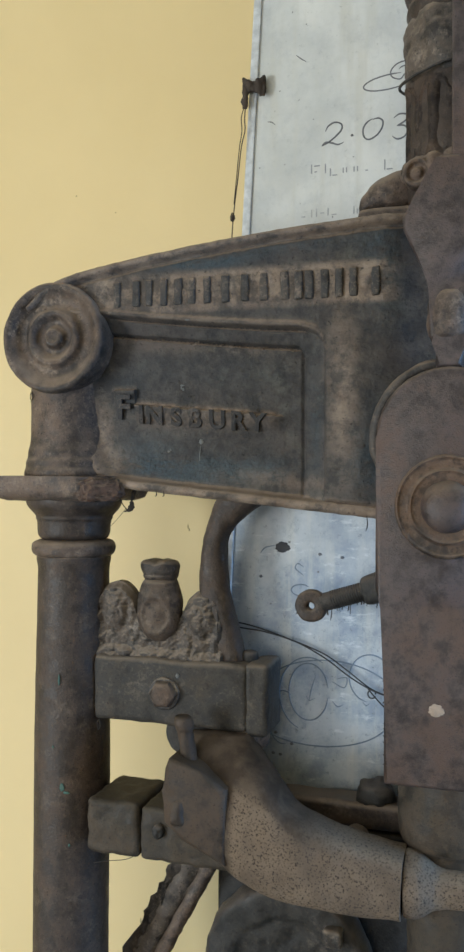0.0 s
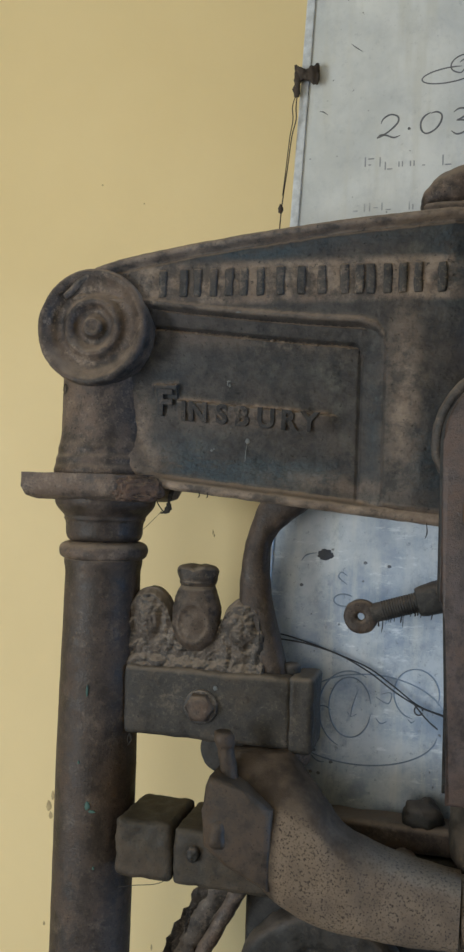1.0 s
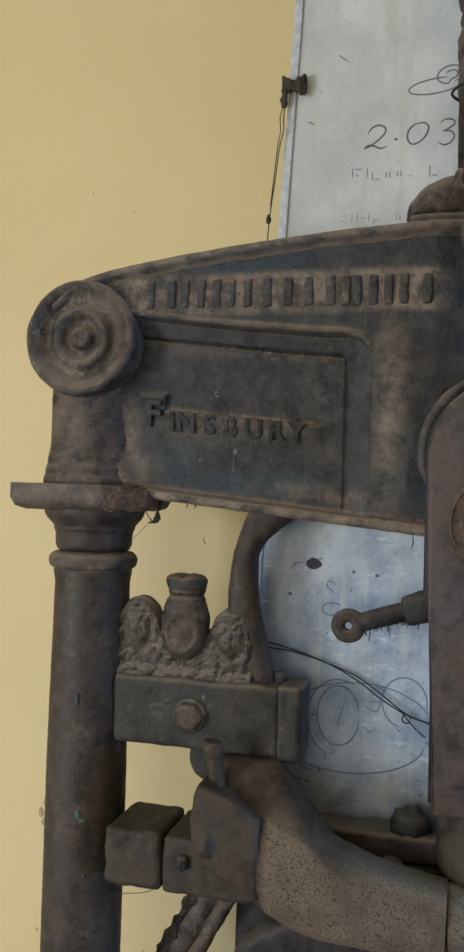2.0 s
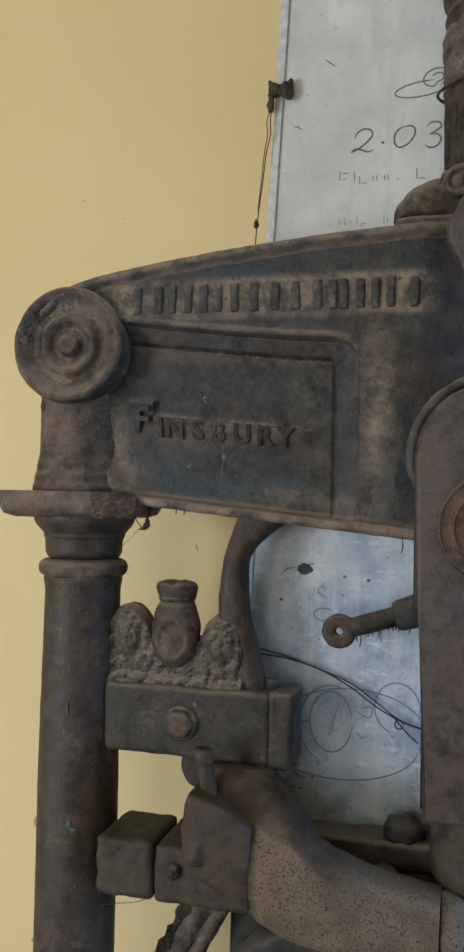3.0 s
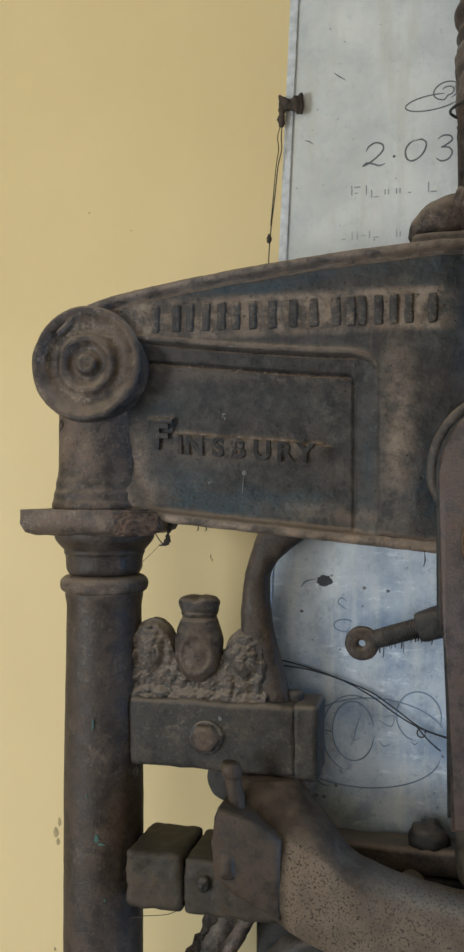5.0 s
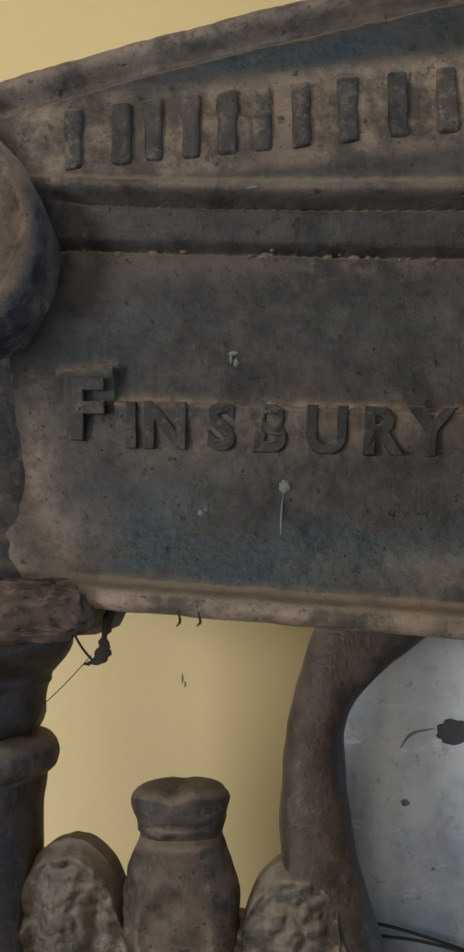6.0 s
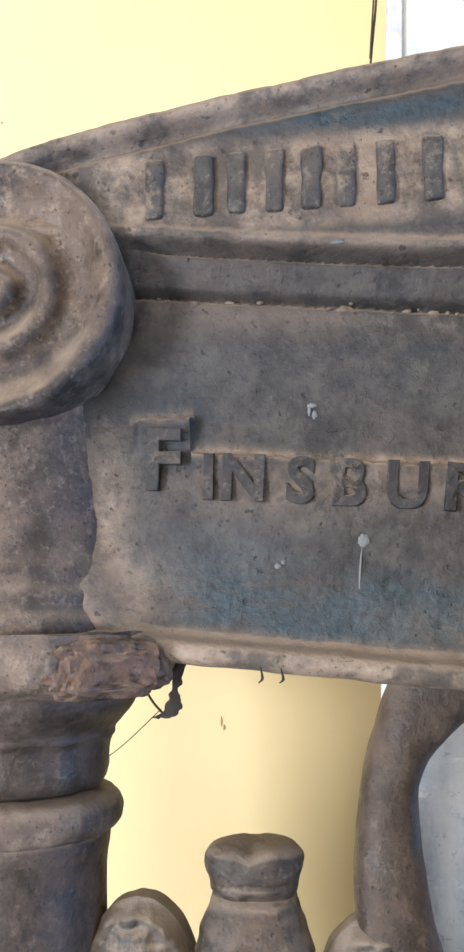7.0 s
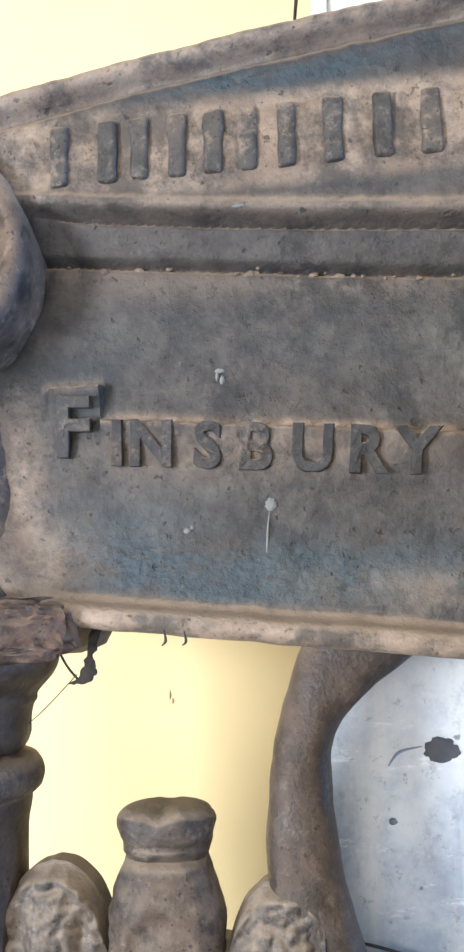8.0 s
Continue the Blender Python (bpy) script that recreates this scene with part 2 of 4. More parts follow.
def board_white():
    """A marker board, grey with wiped ink, streaked downwards and spotted, its lower half coloured for dim blue
    daylight.
    """
    mat, nt, bsdf = nodes_of("stained_marker_board")
    vec = coords(nt)
    cloud = noise_of(nt, vec, 9.0, 7.0, 0.65)
    streak = noise_of(nt, vec, 16.0, 6.0, 0.6, (3.0, 1.0, 0.28))
    wipe = noise_of(nt, vec, 38.0, 10.0, 0.78, (1.0, 1.0, 0.7))
    fleck = noise_of(nt, vec, 120.0, 2.0, 0.4)
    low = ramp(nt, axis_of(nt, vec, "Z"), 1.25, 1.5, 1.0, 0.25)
    col = mix(nt, ramp(nt, cloud, 0.32, 0.68), (0.56, 0.563, 0.540), (0.73, 0.722, 0.685))
    # dim blue daylight behind the press, mixed into the lower board's colour in clouds
    dim_blue = noise_of(nt, vec, 15.0, 8.0, 0.7)
    col = mix(nt, maths(nt, "MULTIPLY", low, ramp(nt, dim_blue, 0.36, 0.66, 0.50, 0.98)), col, (0.185, 0.235, 0.30))
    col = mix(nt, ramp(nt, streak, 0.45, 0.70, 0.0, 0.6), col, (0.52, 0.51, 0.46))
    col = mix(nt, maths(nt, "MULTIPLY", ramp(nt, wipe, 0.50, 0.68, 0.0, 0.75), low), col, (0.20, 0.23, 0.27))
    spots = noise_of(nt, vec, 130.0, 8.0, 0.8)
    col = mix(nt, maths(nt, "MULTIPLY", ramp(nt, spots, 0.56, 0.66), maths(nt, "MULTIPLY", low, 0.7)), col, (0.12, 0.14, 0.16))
    rub = noise_of(nt, vec, 60.0, 7.0, 0.75, (0.5, 1.0, 1.6))
    col = mix(nt, maths(nt, "MULTIPLY", ramp(nt, rub, 0.56, 0.68), maths(nt, "MULTIPLY", low, 0.6)), col, (0.66, 0.68, 0.68))
    col = mix(nt, ramp(nt, fleck, 0.73, 0.78, 0.0, 0.8), col, (0.07, 0.07, 0.07))
    link(nt, col, bsdf.inputs["Base Color"])
    link(nt, ramp(nt, cloud, 0.3, 0.7, 0.30, 0.5), bsdf.inputs["Roughness"])
    relief(nt, bsdf, [(wipe, 0.05)], 0.001)
    return mat


def simple(name, colour, rough=0.6, metal=0.0):
    mat, nt, bsdf = nodes_of(name)
    n = noise_of(nt, coords(nt), 90.0)
    link(nt, mix(nt, ramp(nt, n, 0.35, 0.65), tuple(c * 0.75 for c in colour), colour), bsdf.inputs["Base Color"])
    bsdf.inputs["Roughness"].default_value = rough
    bsdf.inputs["Metallic"].default_value = metal
    return mat


WALL = wall_paint()
CEILING = plain_paint("ceiling_whitewash", (0.72, 0.70, 0.64))
FLOOR = plain_paint("grey_cement_floor", (0.24, 0.22, 0.19), 0.7)
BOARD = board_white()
ALUMINIUM = simple("dull_aluminium", (0.60, 0.62, 0.64), 0.5, 0.15)
INK = simple("faded_black_ink", (0.15, 0.15, 0.16), 0.6)
SOOT = simple("black_smudge", (0.05, 0.05, 0.055), 0.8)
PALE_INK = simple("wiped_grey_ink", (0.30, 0.31, 0.33), 0.6)
BLUE_INK = simple("wiped_blue_ink", (0.16, 0.205, 0.26), 0.6)
BLACK_WIRE = simple("black_wire", (0.02, 0.02, 0.022), 0.5)
THREAD = simple("dirty_brown_thread", (0.055, 0.04, 0.03), 0.9)
WEB = simple("sooty_cobweb", (0.030, 0.024, 0.019), 0.95)
PALE_ROW = simple("nearly_wiped_ink", (0.43, 0.44, 0.45), 0.6)
LIME = simple("grey_lime_spatter", (0.145, 0.150, 0.148), 0.8)
VERDIGRIS = simple("green_paint_trace", (0.045, 0.105, 0.085), 0.7)
RUST_CRUMB = simple("tan_rust_crumb", (0.165, 0.125, 0.092), 0.9)
WORN_PAINT = simple("bare_metal_fleck", (0.34, 0.26, 0.20), 0.45)


# ---- shaping helpers ----
def thing(name, place, label, category, kind=""):
    ob = new(name)
    ob.location = place
    ob.empty_display_size = 0.05
    return tagged(ob, label, category, "cobwebs on the press" if name == "cobweb" else "", kind)


def part(name, bm, material, parent, label=""):
    """One mesh under a thing or a part, given in the room's own coordinates."""
    bmesh.ops.recalc_face_normals(bm, faces=bm.faces[:])
    mesh = bpy.data.meshes.new(name)
    bm.to_mesh(mesh)
    bm.free()
    for p in mesh.polygons:
        p.use_smooth = True
    mesh.set_sharp_from_angle(angle=radians(50))
    mesh.materials.append(material)
    ob = new(name, mesh)
    if parent:
        if parent.parent is None:
            ob.parent = parent
            ob.matrix_parent_inverse = Matrix.Translation(parent.location).inverted()
        else:
            ob.parent = parent
    if label:
        ob["label"] = label
    return ob


def worn(bm, amount, scale, seed=0.0):
    """Uneven cast or rusted surface."""
    bm.normal_update()
    for v in bm.verts:
        p = v.co * scale + Vector((seed, seed * 1.7, -seed))
        v.co += v.normal * amount * (noise.noise(p) + 0.5 * noise.noise(p * 2.3))
    return bm


def grid_faces(bm, rows, closed_u=False, closed_v=False):
    nu, nv = len(rows), len(rows[0])
    for i in range(nu if closed_u else nu - 1):
        for j in range(nv if closed_v else nv - 1):
            q = [rows[i][j], rows[(i + 1) % nu][j], rows[(i + 1) % nu][(j + 1) % nv], rows[i][(j + 1) % nv]]
            bm.faces.new(q)


def dense(profile, step):
    """Points along a profile, rounded by two passes of corner cutting and then cut into short steps."""
    pts = [Vector(p) for p in profile]
    for _ in range(2):
        cut = [pts[0]]
        for a, b in zip(pts, pts[1:]):
            cut += [a.lerp(b, 0.25), a.lerp(b, 0.75)]
        pts = cut + [pts[-1]]
    out = [pts[0]]
    for a, b in zip(pts, pts[1:]):
        n = max(1, int((b - a).length / step))
        out += [a.lerp(b, (k + 1) / n) for k in range(n)]
    return out


def turned(profile, centre, axis="z", segments=64, step=0.004, lobes=None):
    """A turned body: profile of (radius, along) round an axis. lobes(angle, along) scales the radius."""
    bm = bmesh.new()
    rows = []
    for r, h in [(p.x, p.y) for p in dense([(a, b, 0) for a, b in profile], step)]:
        row = []
        for k in range(segments):
            a = 2 * math.pi * k / segments
            rr = max(r, 1e-5) * (lobes(a, h) if lobes else 1.0)
            c, s = rr * math.cos(a), rr * math.sin(a)
            off = {"z": (c, s, h), "y": (c, h, s), "x": (h, c, s)}[axis]
            row.append(bm.verts.new(Vector(centre) + Vector(off)))
        rows.append(row)
    grid_faces(bm, rows, False, True)
    bm.faces.new(rows[0])
    bm.faces.new(rows[-1])
    return bm


def swept(sections, power=2.0, around=32, sub=6):
    """A body through sections of (centre, half width vector, half height vector); power 2 round, more squarer."""
    bm = bmesh.new()
    secs = [tuple(Vector(v) for v in s) for s in sections]
    fine = []
    n = len(secs)
    for i in range(n - 1):
        p0, p1, p2, p3 = secs[max(i - 1, 0)], secs[i], secs[i + 1], secs[min(i + 2, n - 1)]
        for k in range(sub):
            t = k / sub
            fine.append([0.5 * (2 * b + (c - a) * t + (2 * a - 5 * b + 4 * c - d) * t * t + (3 * b - a - 3 * c + d) * t ** 3)
                         for a, b, c, d in zip(p0, p1, p2, p3)])
    fine.append(list(secs[-1]))
    rows = []
    for c, w, h in fine:
        row = []
        for k in range(around):
            a = 2 * math.pi * k / around
            ca, sa = math.cos(a), math.sin(a)
            u = math.copysign(abs(ca) ** (2 / power), ca)
            v = math.copysign(abs(sa) ** (2 / power), sa)
            row.append(bm.verts.new(c + w * u + h * v))
        rows.append(row)
    grid_faces(bm, rows, False, True)
    bm.faces.new(rows[0])
    bm.faces.new(rows[-1])
    return bm


def cord(points, radius, around=6, sub=5, ends=1.0):
    """A round cord along points."""
    pts = [Vector(p) for p in points]
    secs = []
    for i, p in enumerate(pts):
        d = (pts[min(i + 1, len(pts) - 1)] - pts[max(i - 1, 0)]).normalized()
        side = d.cross(Vector((0, 1, 0)))
        if side.length < 0.05:
            side = d.cross(Vector((1, 0, 0)))
        side.normalize()
        r = radius * (ends if i in (0, len(pts) - 1) else 1.0)
        secs.append((p, side * r, d.cross(side).normalized() * r))
    return swept(secs, 2.0, around, sub)


def block(x0, x1, y0, y1, z0, z1, bevel=0.003, cuts=0, wear=0.0):
    """A box with rounded edges, cut finer where its faces are to be worn."""
    bm = bmesh.new()
    m = Matrix.Translation(((x0 + x1) / 2, (y0 + y1) / 2, (z0 + z1) / 2)) @ Matrix.Diagonal((x1 - x0, y1 - y0, z1 - z0, 1))
    bmesh.ops.create_cube(bm, size=1.0, matrix=m)
    if bevel:
        bmesh.ops.bevel(bm, geom=bm.edges[:], offset=bevel, segments=3, affect="EDGES", profile=0.5)
    if cuts:
        bmesh.ops.subdivide_edges(bm, edges=[e for e in bm.edges if e.calc_length() > 0.006], cuts=cuts, use_grid_fill=True)
    if wear:
        worn(bm, wear, 60.0, x0 * 10)
    return bm


def slab(outline, y0, y1, bevel=0.003, wear=0.0):
    """A plate of an outline in x and z, from y0 (front) to y1."""
    bm = bmesh.new()
    front = [bm.verts.new((x, y0, z)) for x, z in outline]
    back = [bm.verts.new((x, y1, z)) for x, z in outline]
    f = bm.faces.new(front)
    bm.faces.new(back)
    for k in range(len(front)):
        bm.faces.new((front[k], front[k - 1], back[k - 1], back[k]))
    if bevel:
        bmesh.ops.bevel(bm, geom=[e for e in f.edges], offset=bevel, segments=3, affect="EDGES", profile=0.5)
    if wear:
        worn(bm, wear, 70.0, y0 * 30)
    return bm


def smooth(a, b, x):
    t = min(1.0, max(0.0, (x - a) / (b - a)))
    return t * t * (3 - 2 * t)


def along(table, x):
    return float(np.interp(x, [a for a, _ in table], [b for _, b in table]))


# ---- room ----
def wall_with_opening(name, x0, x1, y0, y1, z1, hole, label):
    """A wall on the floor, built of the pieces round one opening (lo, hi, sill, head) along its length."""
    bm = bmesh.new()
    lengthwise = "x" if x1 - x0 > y1 - y0 else "y"
    lo, hi = (x0, x1) if lengthwise == "x" else (y0, y1)
    cells = [(lo, hi, 0.0, z1)] if not hole else [(lo, hole[0], 0.0, z1), (hole[1], hi, 0.0, z1), (hole[0], hole[1], hole[3], z1)]
    if hole and hole[2] > 0:
        cells.append((hole[0], hole[1], 0.0, hole[2]))
    for a, b, c, d in cells:
        box = ((a, b, y0, y1) if lengthwise == "x" else (x0, x1, a, b)) + (c, d)
        m = Matrix.Translation(((box[0] + box[1]) / 2, (box[2] + box[3]) / 2, (c + d) / 2)) @ Matrix.Diagonal((box[1] - box[0], box[3] - box[2], d - c, 1))
        bmesh.ops.create_cube(bm, size=1.0, matrix=m)
    ob = part(name, bm, WALL, None)
    return tagged(ob, label, "wall", "", "structure")


WALL_Y = 0.262
tagged(part("floor", block(-2.4, 2.4, -3.7, 0.47, -0.12, 0.0, 0.0), FLOOR, None), "worn grey cement floor of the room", "floor", "", "structure")
tagged(part("ceiling", block(-2.4, 2.4, -3.7, 0.47, 3.0, 3.12, 0.0), CEILING, None), "whitewashed plaster ceiling over the room", "ceiling", "", "structure")
wall_north = wall_with_opening("wall_north", -2.4, 2.4, WALL_Y, 0.47, 3.0, None, "matt yellow painted plaster wall behind the press")
wall_with_opening("wall_south", -2.4, 2.4, -3.7, -3.5, 3.0, (-1.5, 0.3, 0.60, 2.00), "yellow painted plaster wall with a window opening")
wall_with_opening("wall_west", -2.4, -2.2, -3.5, WALL_Y, 3.0, (-3.1, -1.7, 0.0, 2.1), "yellow painted plaster wall with an open doorway")
wall_with_opening("wall_east", 2.2, 2.4, -3.5, WALL_Y, 3.0, (-0.75, 0.15, 0.5, 1.8), "yellow painted plaster wall with a window opening")

# ---- the hand press ----
AXIS = (-0.0730, 0.050)          # the column's axis
MID = 0.372                     # the press's middle
C3 = (AXIS[0], AXIS[1], 0)
press = thing("printing_press", (AXIS[0], AXIS[1], 0.0), "old dusty cast-iron hand printing press, rusted and unpainted in places", "printing press")

# head beam
TOP = [(-0.12, 1.560), (-0.104, 1.583), (-0.088, 1.5985), (-0.070, 1.6075), (-0.044, 1.6150), (0.026, 1.6272), (0.093, 1.6360), (0.138, 1.6410), (0.218, 1.6485), (0.330, 1.655), (0.46, 1.658)]
GROOVE = [(-0.12, 1.575), (-0.005, 1.5655), (0.027, 1.5610), (0.093, 1.5530), (0.158, 1.5465), (0.218, 1.5420), (0.234, 1.5365), (0.2405, 1.528), (0.243, 1.5150)]
PANEL = [(-0.12, 1.555), (-0.009, 1.5445), (0.064, 1.5365), (0.136, 1.5285), (0.211, 1.5215), (0.215, 1.5190), (0.217, 1.512)]


def beam_bottom(x):
    return 1.3695 - 0.0990 * x


def beam_front(x, z):
    """The depth of the beam's face: roll along the top, sunk panel with a sloped border, roll along the bottom."""
    top, low = along(TOP, x), beam_bottom(x)
    g, p = along(GROOVE, x), along(PANEL, x)
    t = (g - z) / max(g - p, 0.005)
    down = 0.40 * smooth(0.0, 0.14, t) + 0.38 * min(1.0, max(0.0, (t - 0.10) / 0.80)) + 0.22 * smooth(0.90, 1.04, t) if z < g else 0.0
    over = smooth(0.246, 0.240, x) * 0.35 + smooth(0.242, 0.220, x) * 0.45 + smooth(0.221, 0.2165, x) * 0.20
    u = min(1.0, max(0.0, (1.412 - z) / 0.032))
    edge_x = -0.020 + 0.030 * (1 - math.sqrt(1 - u * u))
    sunk = 0.019 - 0.006 * smooth(low + 0.050, low + 0.012, z)
    w = smooth(edge_x - 0.012, edge_x + 0.008, x)
    side = over * w
    # to the left the face runs into the round neck
    margin = sunk + (0.003 - sunk) * smooth(1.432, 1.398, z)
    depth = min(down, over) * (sunk * w + (1 - w) * margin) + 0.045 * smooth(-0.030, -0.055, x) * smooth(1.535, 1.505, z)
    if x < 0.010 and z < 1.535:
        off = x - AXIS[0]
        neck = AXIS[1] - math.sqrt(max(0.0, 0.0520 ** 2 - off * off)) + 0.0006 + 1.6 * max(0.0, -0.033 - x) if abs(off) < 0.0520 else 0.060
        soft = 0.0042
        blend = -soft * math.log(math.exp(-depth / soft) + math.exp(-neck / soft))
        depth += (blend - depth) * smooth(1.535, 1.500, z) * smooth(0.010, -0.008, x)
    # raised arris over the border and the quirk where the panel begins
    if x < 0.245:
        depth -= 0.0030 * math.exp(-((z - g - 0.0025) / 0.0035) ** 2) * smooth(0.245, 0.225, x)
        depth += 0.0055 * math.exp(-((z - g + 0.0022) / 0.0016) ** 2) * smooth(0.235, 0.215, x) * smooth(-0.01, 0.01, x)
        depth += 0.0050 * math.exp(-((z - p) / 0.0016) ** 2) * side * smooth(0.218, 0.208, x)
        if z < p:
            depth += 0.0022 * math.exp(-((x - 0.2165) / 0.0016) ** 2)
            depth -= 0.0035 * math.exp(-((x - 0.080) / 0.10) ** 2) * math.exp(-((z - 1.440) / 0.055) ** 2)
    # the face swells into the middle boss and falls back beside the link
    depth -= 0.005 * math.exp(-((x - 0.275) / 0.022) ** 2) * smooth(1.56, 1.50, z)
    depth += 0.012 * smooth(0.300, 0.345, x)
    # top roll with a quirk under it
    d = (top - z) / 0.0100
    if d < 1.0:
        depth -= 0.0085 * math.sqrt(max(0.0, 1 - (2 * d - 1) ** 2))
    depth += 0.0030 * math.exp(-((top - z - 0.0122) / 0.0022) ** 2)
    # bottom roll
    e = (z - low) / 0.0120
    if e < 1.35:
        keep = smooth(0.75, 1.35, e)
        keep = max(keep, smooth(-0.022, -0.040, x))
        depth = depth * keep + (1 - keep) * 0.006 - (0.0075 * smooth(-0.045, -0.020, x)) * math.sqrt(max(0.0, 1 - min(1.0, abs(2 * e - 1)) ** 2))
    # plate under the second line of letters
    if -0.010 < x < 0.200:
        hi = 1.4820 if x < 0.0215 else 1.4650 - 0.090 * (x - 0.022)
        edge = 0.0009 * noise.noise(Vector((x * 260, 0, 3)))
        depth -= 0.0066 * smooth(hi + 0.0006 + edge, hi - 0.0016 + edge, z) * smooth(hi - 0.024, hi - 0.001, z) * smooth(-0.0085, -0.003, x) * smooth(0.200, 0.180, x)
    return depth


def spot(x, z, cx, cz, rx, rz):
    return math.exp(-((x - cx) / rx) ** 2 - ((z - cz) / rz) ** 2)


def caked(x, z):
    """How thickly brown dust is caked on the beam's face."""
    g, p, low, top = along(GROOVE, x), along(PANEL, x), beam_bottom(x), along(TOP, x)
    inside = smooth(0.225, 0.210, x) * smooth(-0.03, -0.01, x)
    k = 0.85 * smooth(low + 0.020, low + 0.010, z)
    k = max(k, 0.72 * smooth(top - 0.015, top - 0.009, z))
    k = max(k, 0.45 * math.exp(-((z - g - 0.0035) / 0.0045) ** 2) * smooth(0.26, 0.24, x))
    k = max(k, 0.70 * smooth(1.560, 1.569, z) * smooth(1.612, 1.603, z) * smooth(0.330, 0.300, x))
    k = max(k, 0.20 * smooth(p - 0.022, p - 0.003, z) * (z < p) * inside)
    k = max(k, 0.66 * spot(x, z, 0.262, 1.47, 0.017, 0.085))
    k = max(k, 0.72 * smooth(0.004, -0.022, x) * smooth(1.50, 1.42, z))
    k = max(k, 0.60 * spot(x, z, -0.008, 1.395, 0.020, 0.022))
    k = max(k, 0.40 * spot(x, z, 0.2, low + 0.028, 0.07, 0.010))
    if -0.012 < x < 0.190:
        hi = 1.4820 if x < 0.0215 else 1.4650 - 0.090 * (x - 0.022)
        k = max(k, 1.0 * math.exp(-((z - hi - 0.0005) / 0.0030) ** 2) * smooth(0.188, 0.180, x) * smooth(-0.012, -0.006, x))
        k = max(k, 0.45 * spot(x, z, 0.10, 1.447, 0.080, 0.011))
    return min(1.0, k)


def painted(x, z):
    """Where blue-black paint is left on the beam."""
    k = 1.7 * spot(x, z, 0.105, 1.390, 0.085, 0.013) + 0.6 * spot(x, z, 0.03, 1.412, 0.045, 0.020)
    k += 0.20 * spot(x, z, 0.150, 1.497, 0.060, 0.018) + 0.15 * spot(x, z, 0.04, 1.505, 0.05, 0.018)
    k += 1.6 * spot(x, z, 0.105, 1.6175, 0.050, 0.0075) + 0.9 * spot(x, z, 0.305, 1.60, 0.022, 0.05) + 0.6 * spot(x, z, 0.2, 1.630, 0.08, 0.010)
    k += 0.8 * spot(x, z, 0.290, 1.40, 0.020, 0.05) + 0.6 * spot(x, z, 0.232, 1.45, 0.008, 0.06) + 0.35 * spot(x, z, 0.01, 1.47, 0.02, 0.03)
    return min(1.0, k)


def head_beam():
    bm = bmesh.new()
    cake, paint = bm.verts.layers.float.new("cake"), bm.verts.layers.float.new("paint")
    nx, nz = 430, 330
    x0, x1 = -0.105, 0.440
    rows = []
    for i in range(nx + 1):
        x = x0 + (x1 - x0) * i / nx
        low, top = beam_bottom(x), along(TOP, x)
        row = []
        for j in range(nz + 1):
            z = low + (top - low) * j / nz
            p = Vector((x, 0, z))
            rough = 0.0007 * noise.noise(p * 45) + 0.00045 * noise.noise(p * 130) + 0.00035 * noise.noise(p * 330)
            rough += 0.0008 * max(0.0, noise.noise(p * 190 + Vector((3, 1, 7))) - 0.28)
            edge = min(j, nz - j) / nz
            dz = 0.0006 * noise.noise(Vector((x * 90, 4, z * 20))) if edge < 0.08 else 0.0
            v = bm.verts.new((x, beam_front(x, z) + rough, z + dz))
            v[cake], v[paint] = caked(x, z), painted(x, z)
            row.append(v)
        rows.append(row)
    grid_faces(bm, rows)
    back = []
    rim = rows[0][:] + [r[-1] for r in rows[1:-1]] + rows[-1][::-1] + [r[0] for r in rows[-2:0:-1]]
    for v in rim:
        back.append(bm.verts.new((v.co.x, 0.078, v.co.z)))
    for k in range(len(rim)):
        bm.faces.new((rim[k - 1], rim[k], back[k], back[k - 1]))
    bm.faces.new(back)
    return bm


beam = part("head_beam", head_beam(), BEAM_IRON, press, "tapered cast beam with traces of blue-black paint")

# the maker's line: plain raised bars, one or two to a character
BARS = [(0.001, 0.033), (0.0395, 0.066), (0.0745, 0.0990), (0.1085, 0.1385), (0.1515, 0.1615), (0.1725, 0.2045), (0.2110, 0.2310), (0.2390, 0.2630), (0.2690, 0.3010)]


def raised_bar(x0, x1, z0, z1, y):
    bm = block(x0, x1, y - 0.0026, y + 0.004, z0, z1, 0.0020, 3)
    return worn(worn(bm, 0.0010, 110.0, x0 * 40), 0.0007, 290.0, x0 * 40)


for a, b in BARS:
    z0, z1 = 1.5725 - 0.008 * a, 1.6020 - 0.002 * a
    w = 0.0088
    for c in ([a] if b - a < 0.012 else [a, b - w]):
        part("raised_bar", raised_bar(c, c + w, z0, z1, 0.0), LETTER_IRON, beam)


def letter(text, x, z, size, y, lean):
    """One raised character in the built-in font, its feet at (x, z)."""
    curve = bpy.data.curves.new("letter", "FONT")
    curve.body, curve.size, curve.extrude, curve.bevel_depth, curve.resolution_u = text, size, 0.0010, 0.0006, 4
    curve.offset = 0.0006
    ob = bpy.data.objects.new("letter", curve)
    mesh = bpy.data.meshes.new_from_object(ob)
    bm = bmesh.new()
    bm.from_mesh(mesh)
    bpy.data.objects.remove(ob)
    bm.transform(Matrix.Translation((x, y, z)) @ pose(0, 0, 0, 90, 0, 0) @ pose(0, 0, 0, 0, 0, lean))
    for v in bm.verts:
        v.co.y += 0.0052 * smooth(0.72 * size, 0.0, v.co.z - z)
    return worn(bm, 0.0008, 170.0, x * 30)


part("letter", letter("F", -0.0025, 1.4490, 0.0385, 0.0098, -3.3), DARK_LETTER, beam)
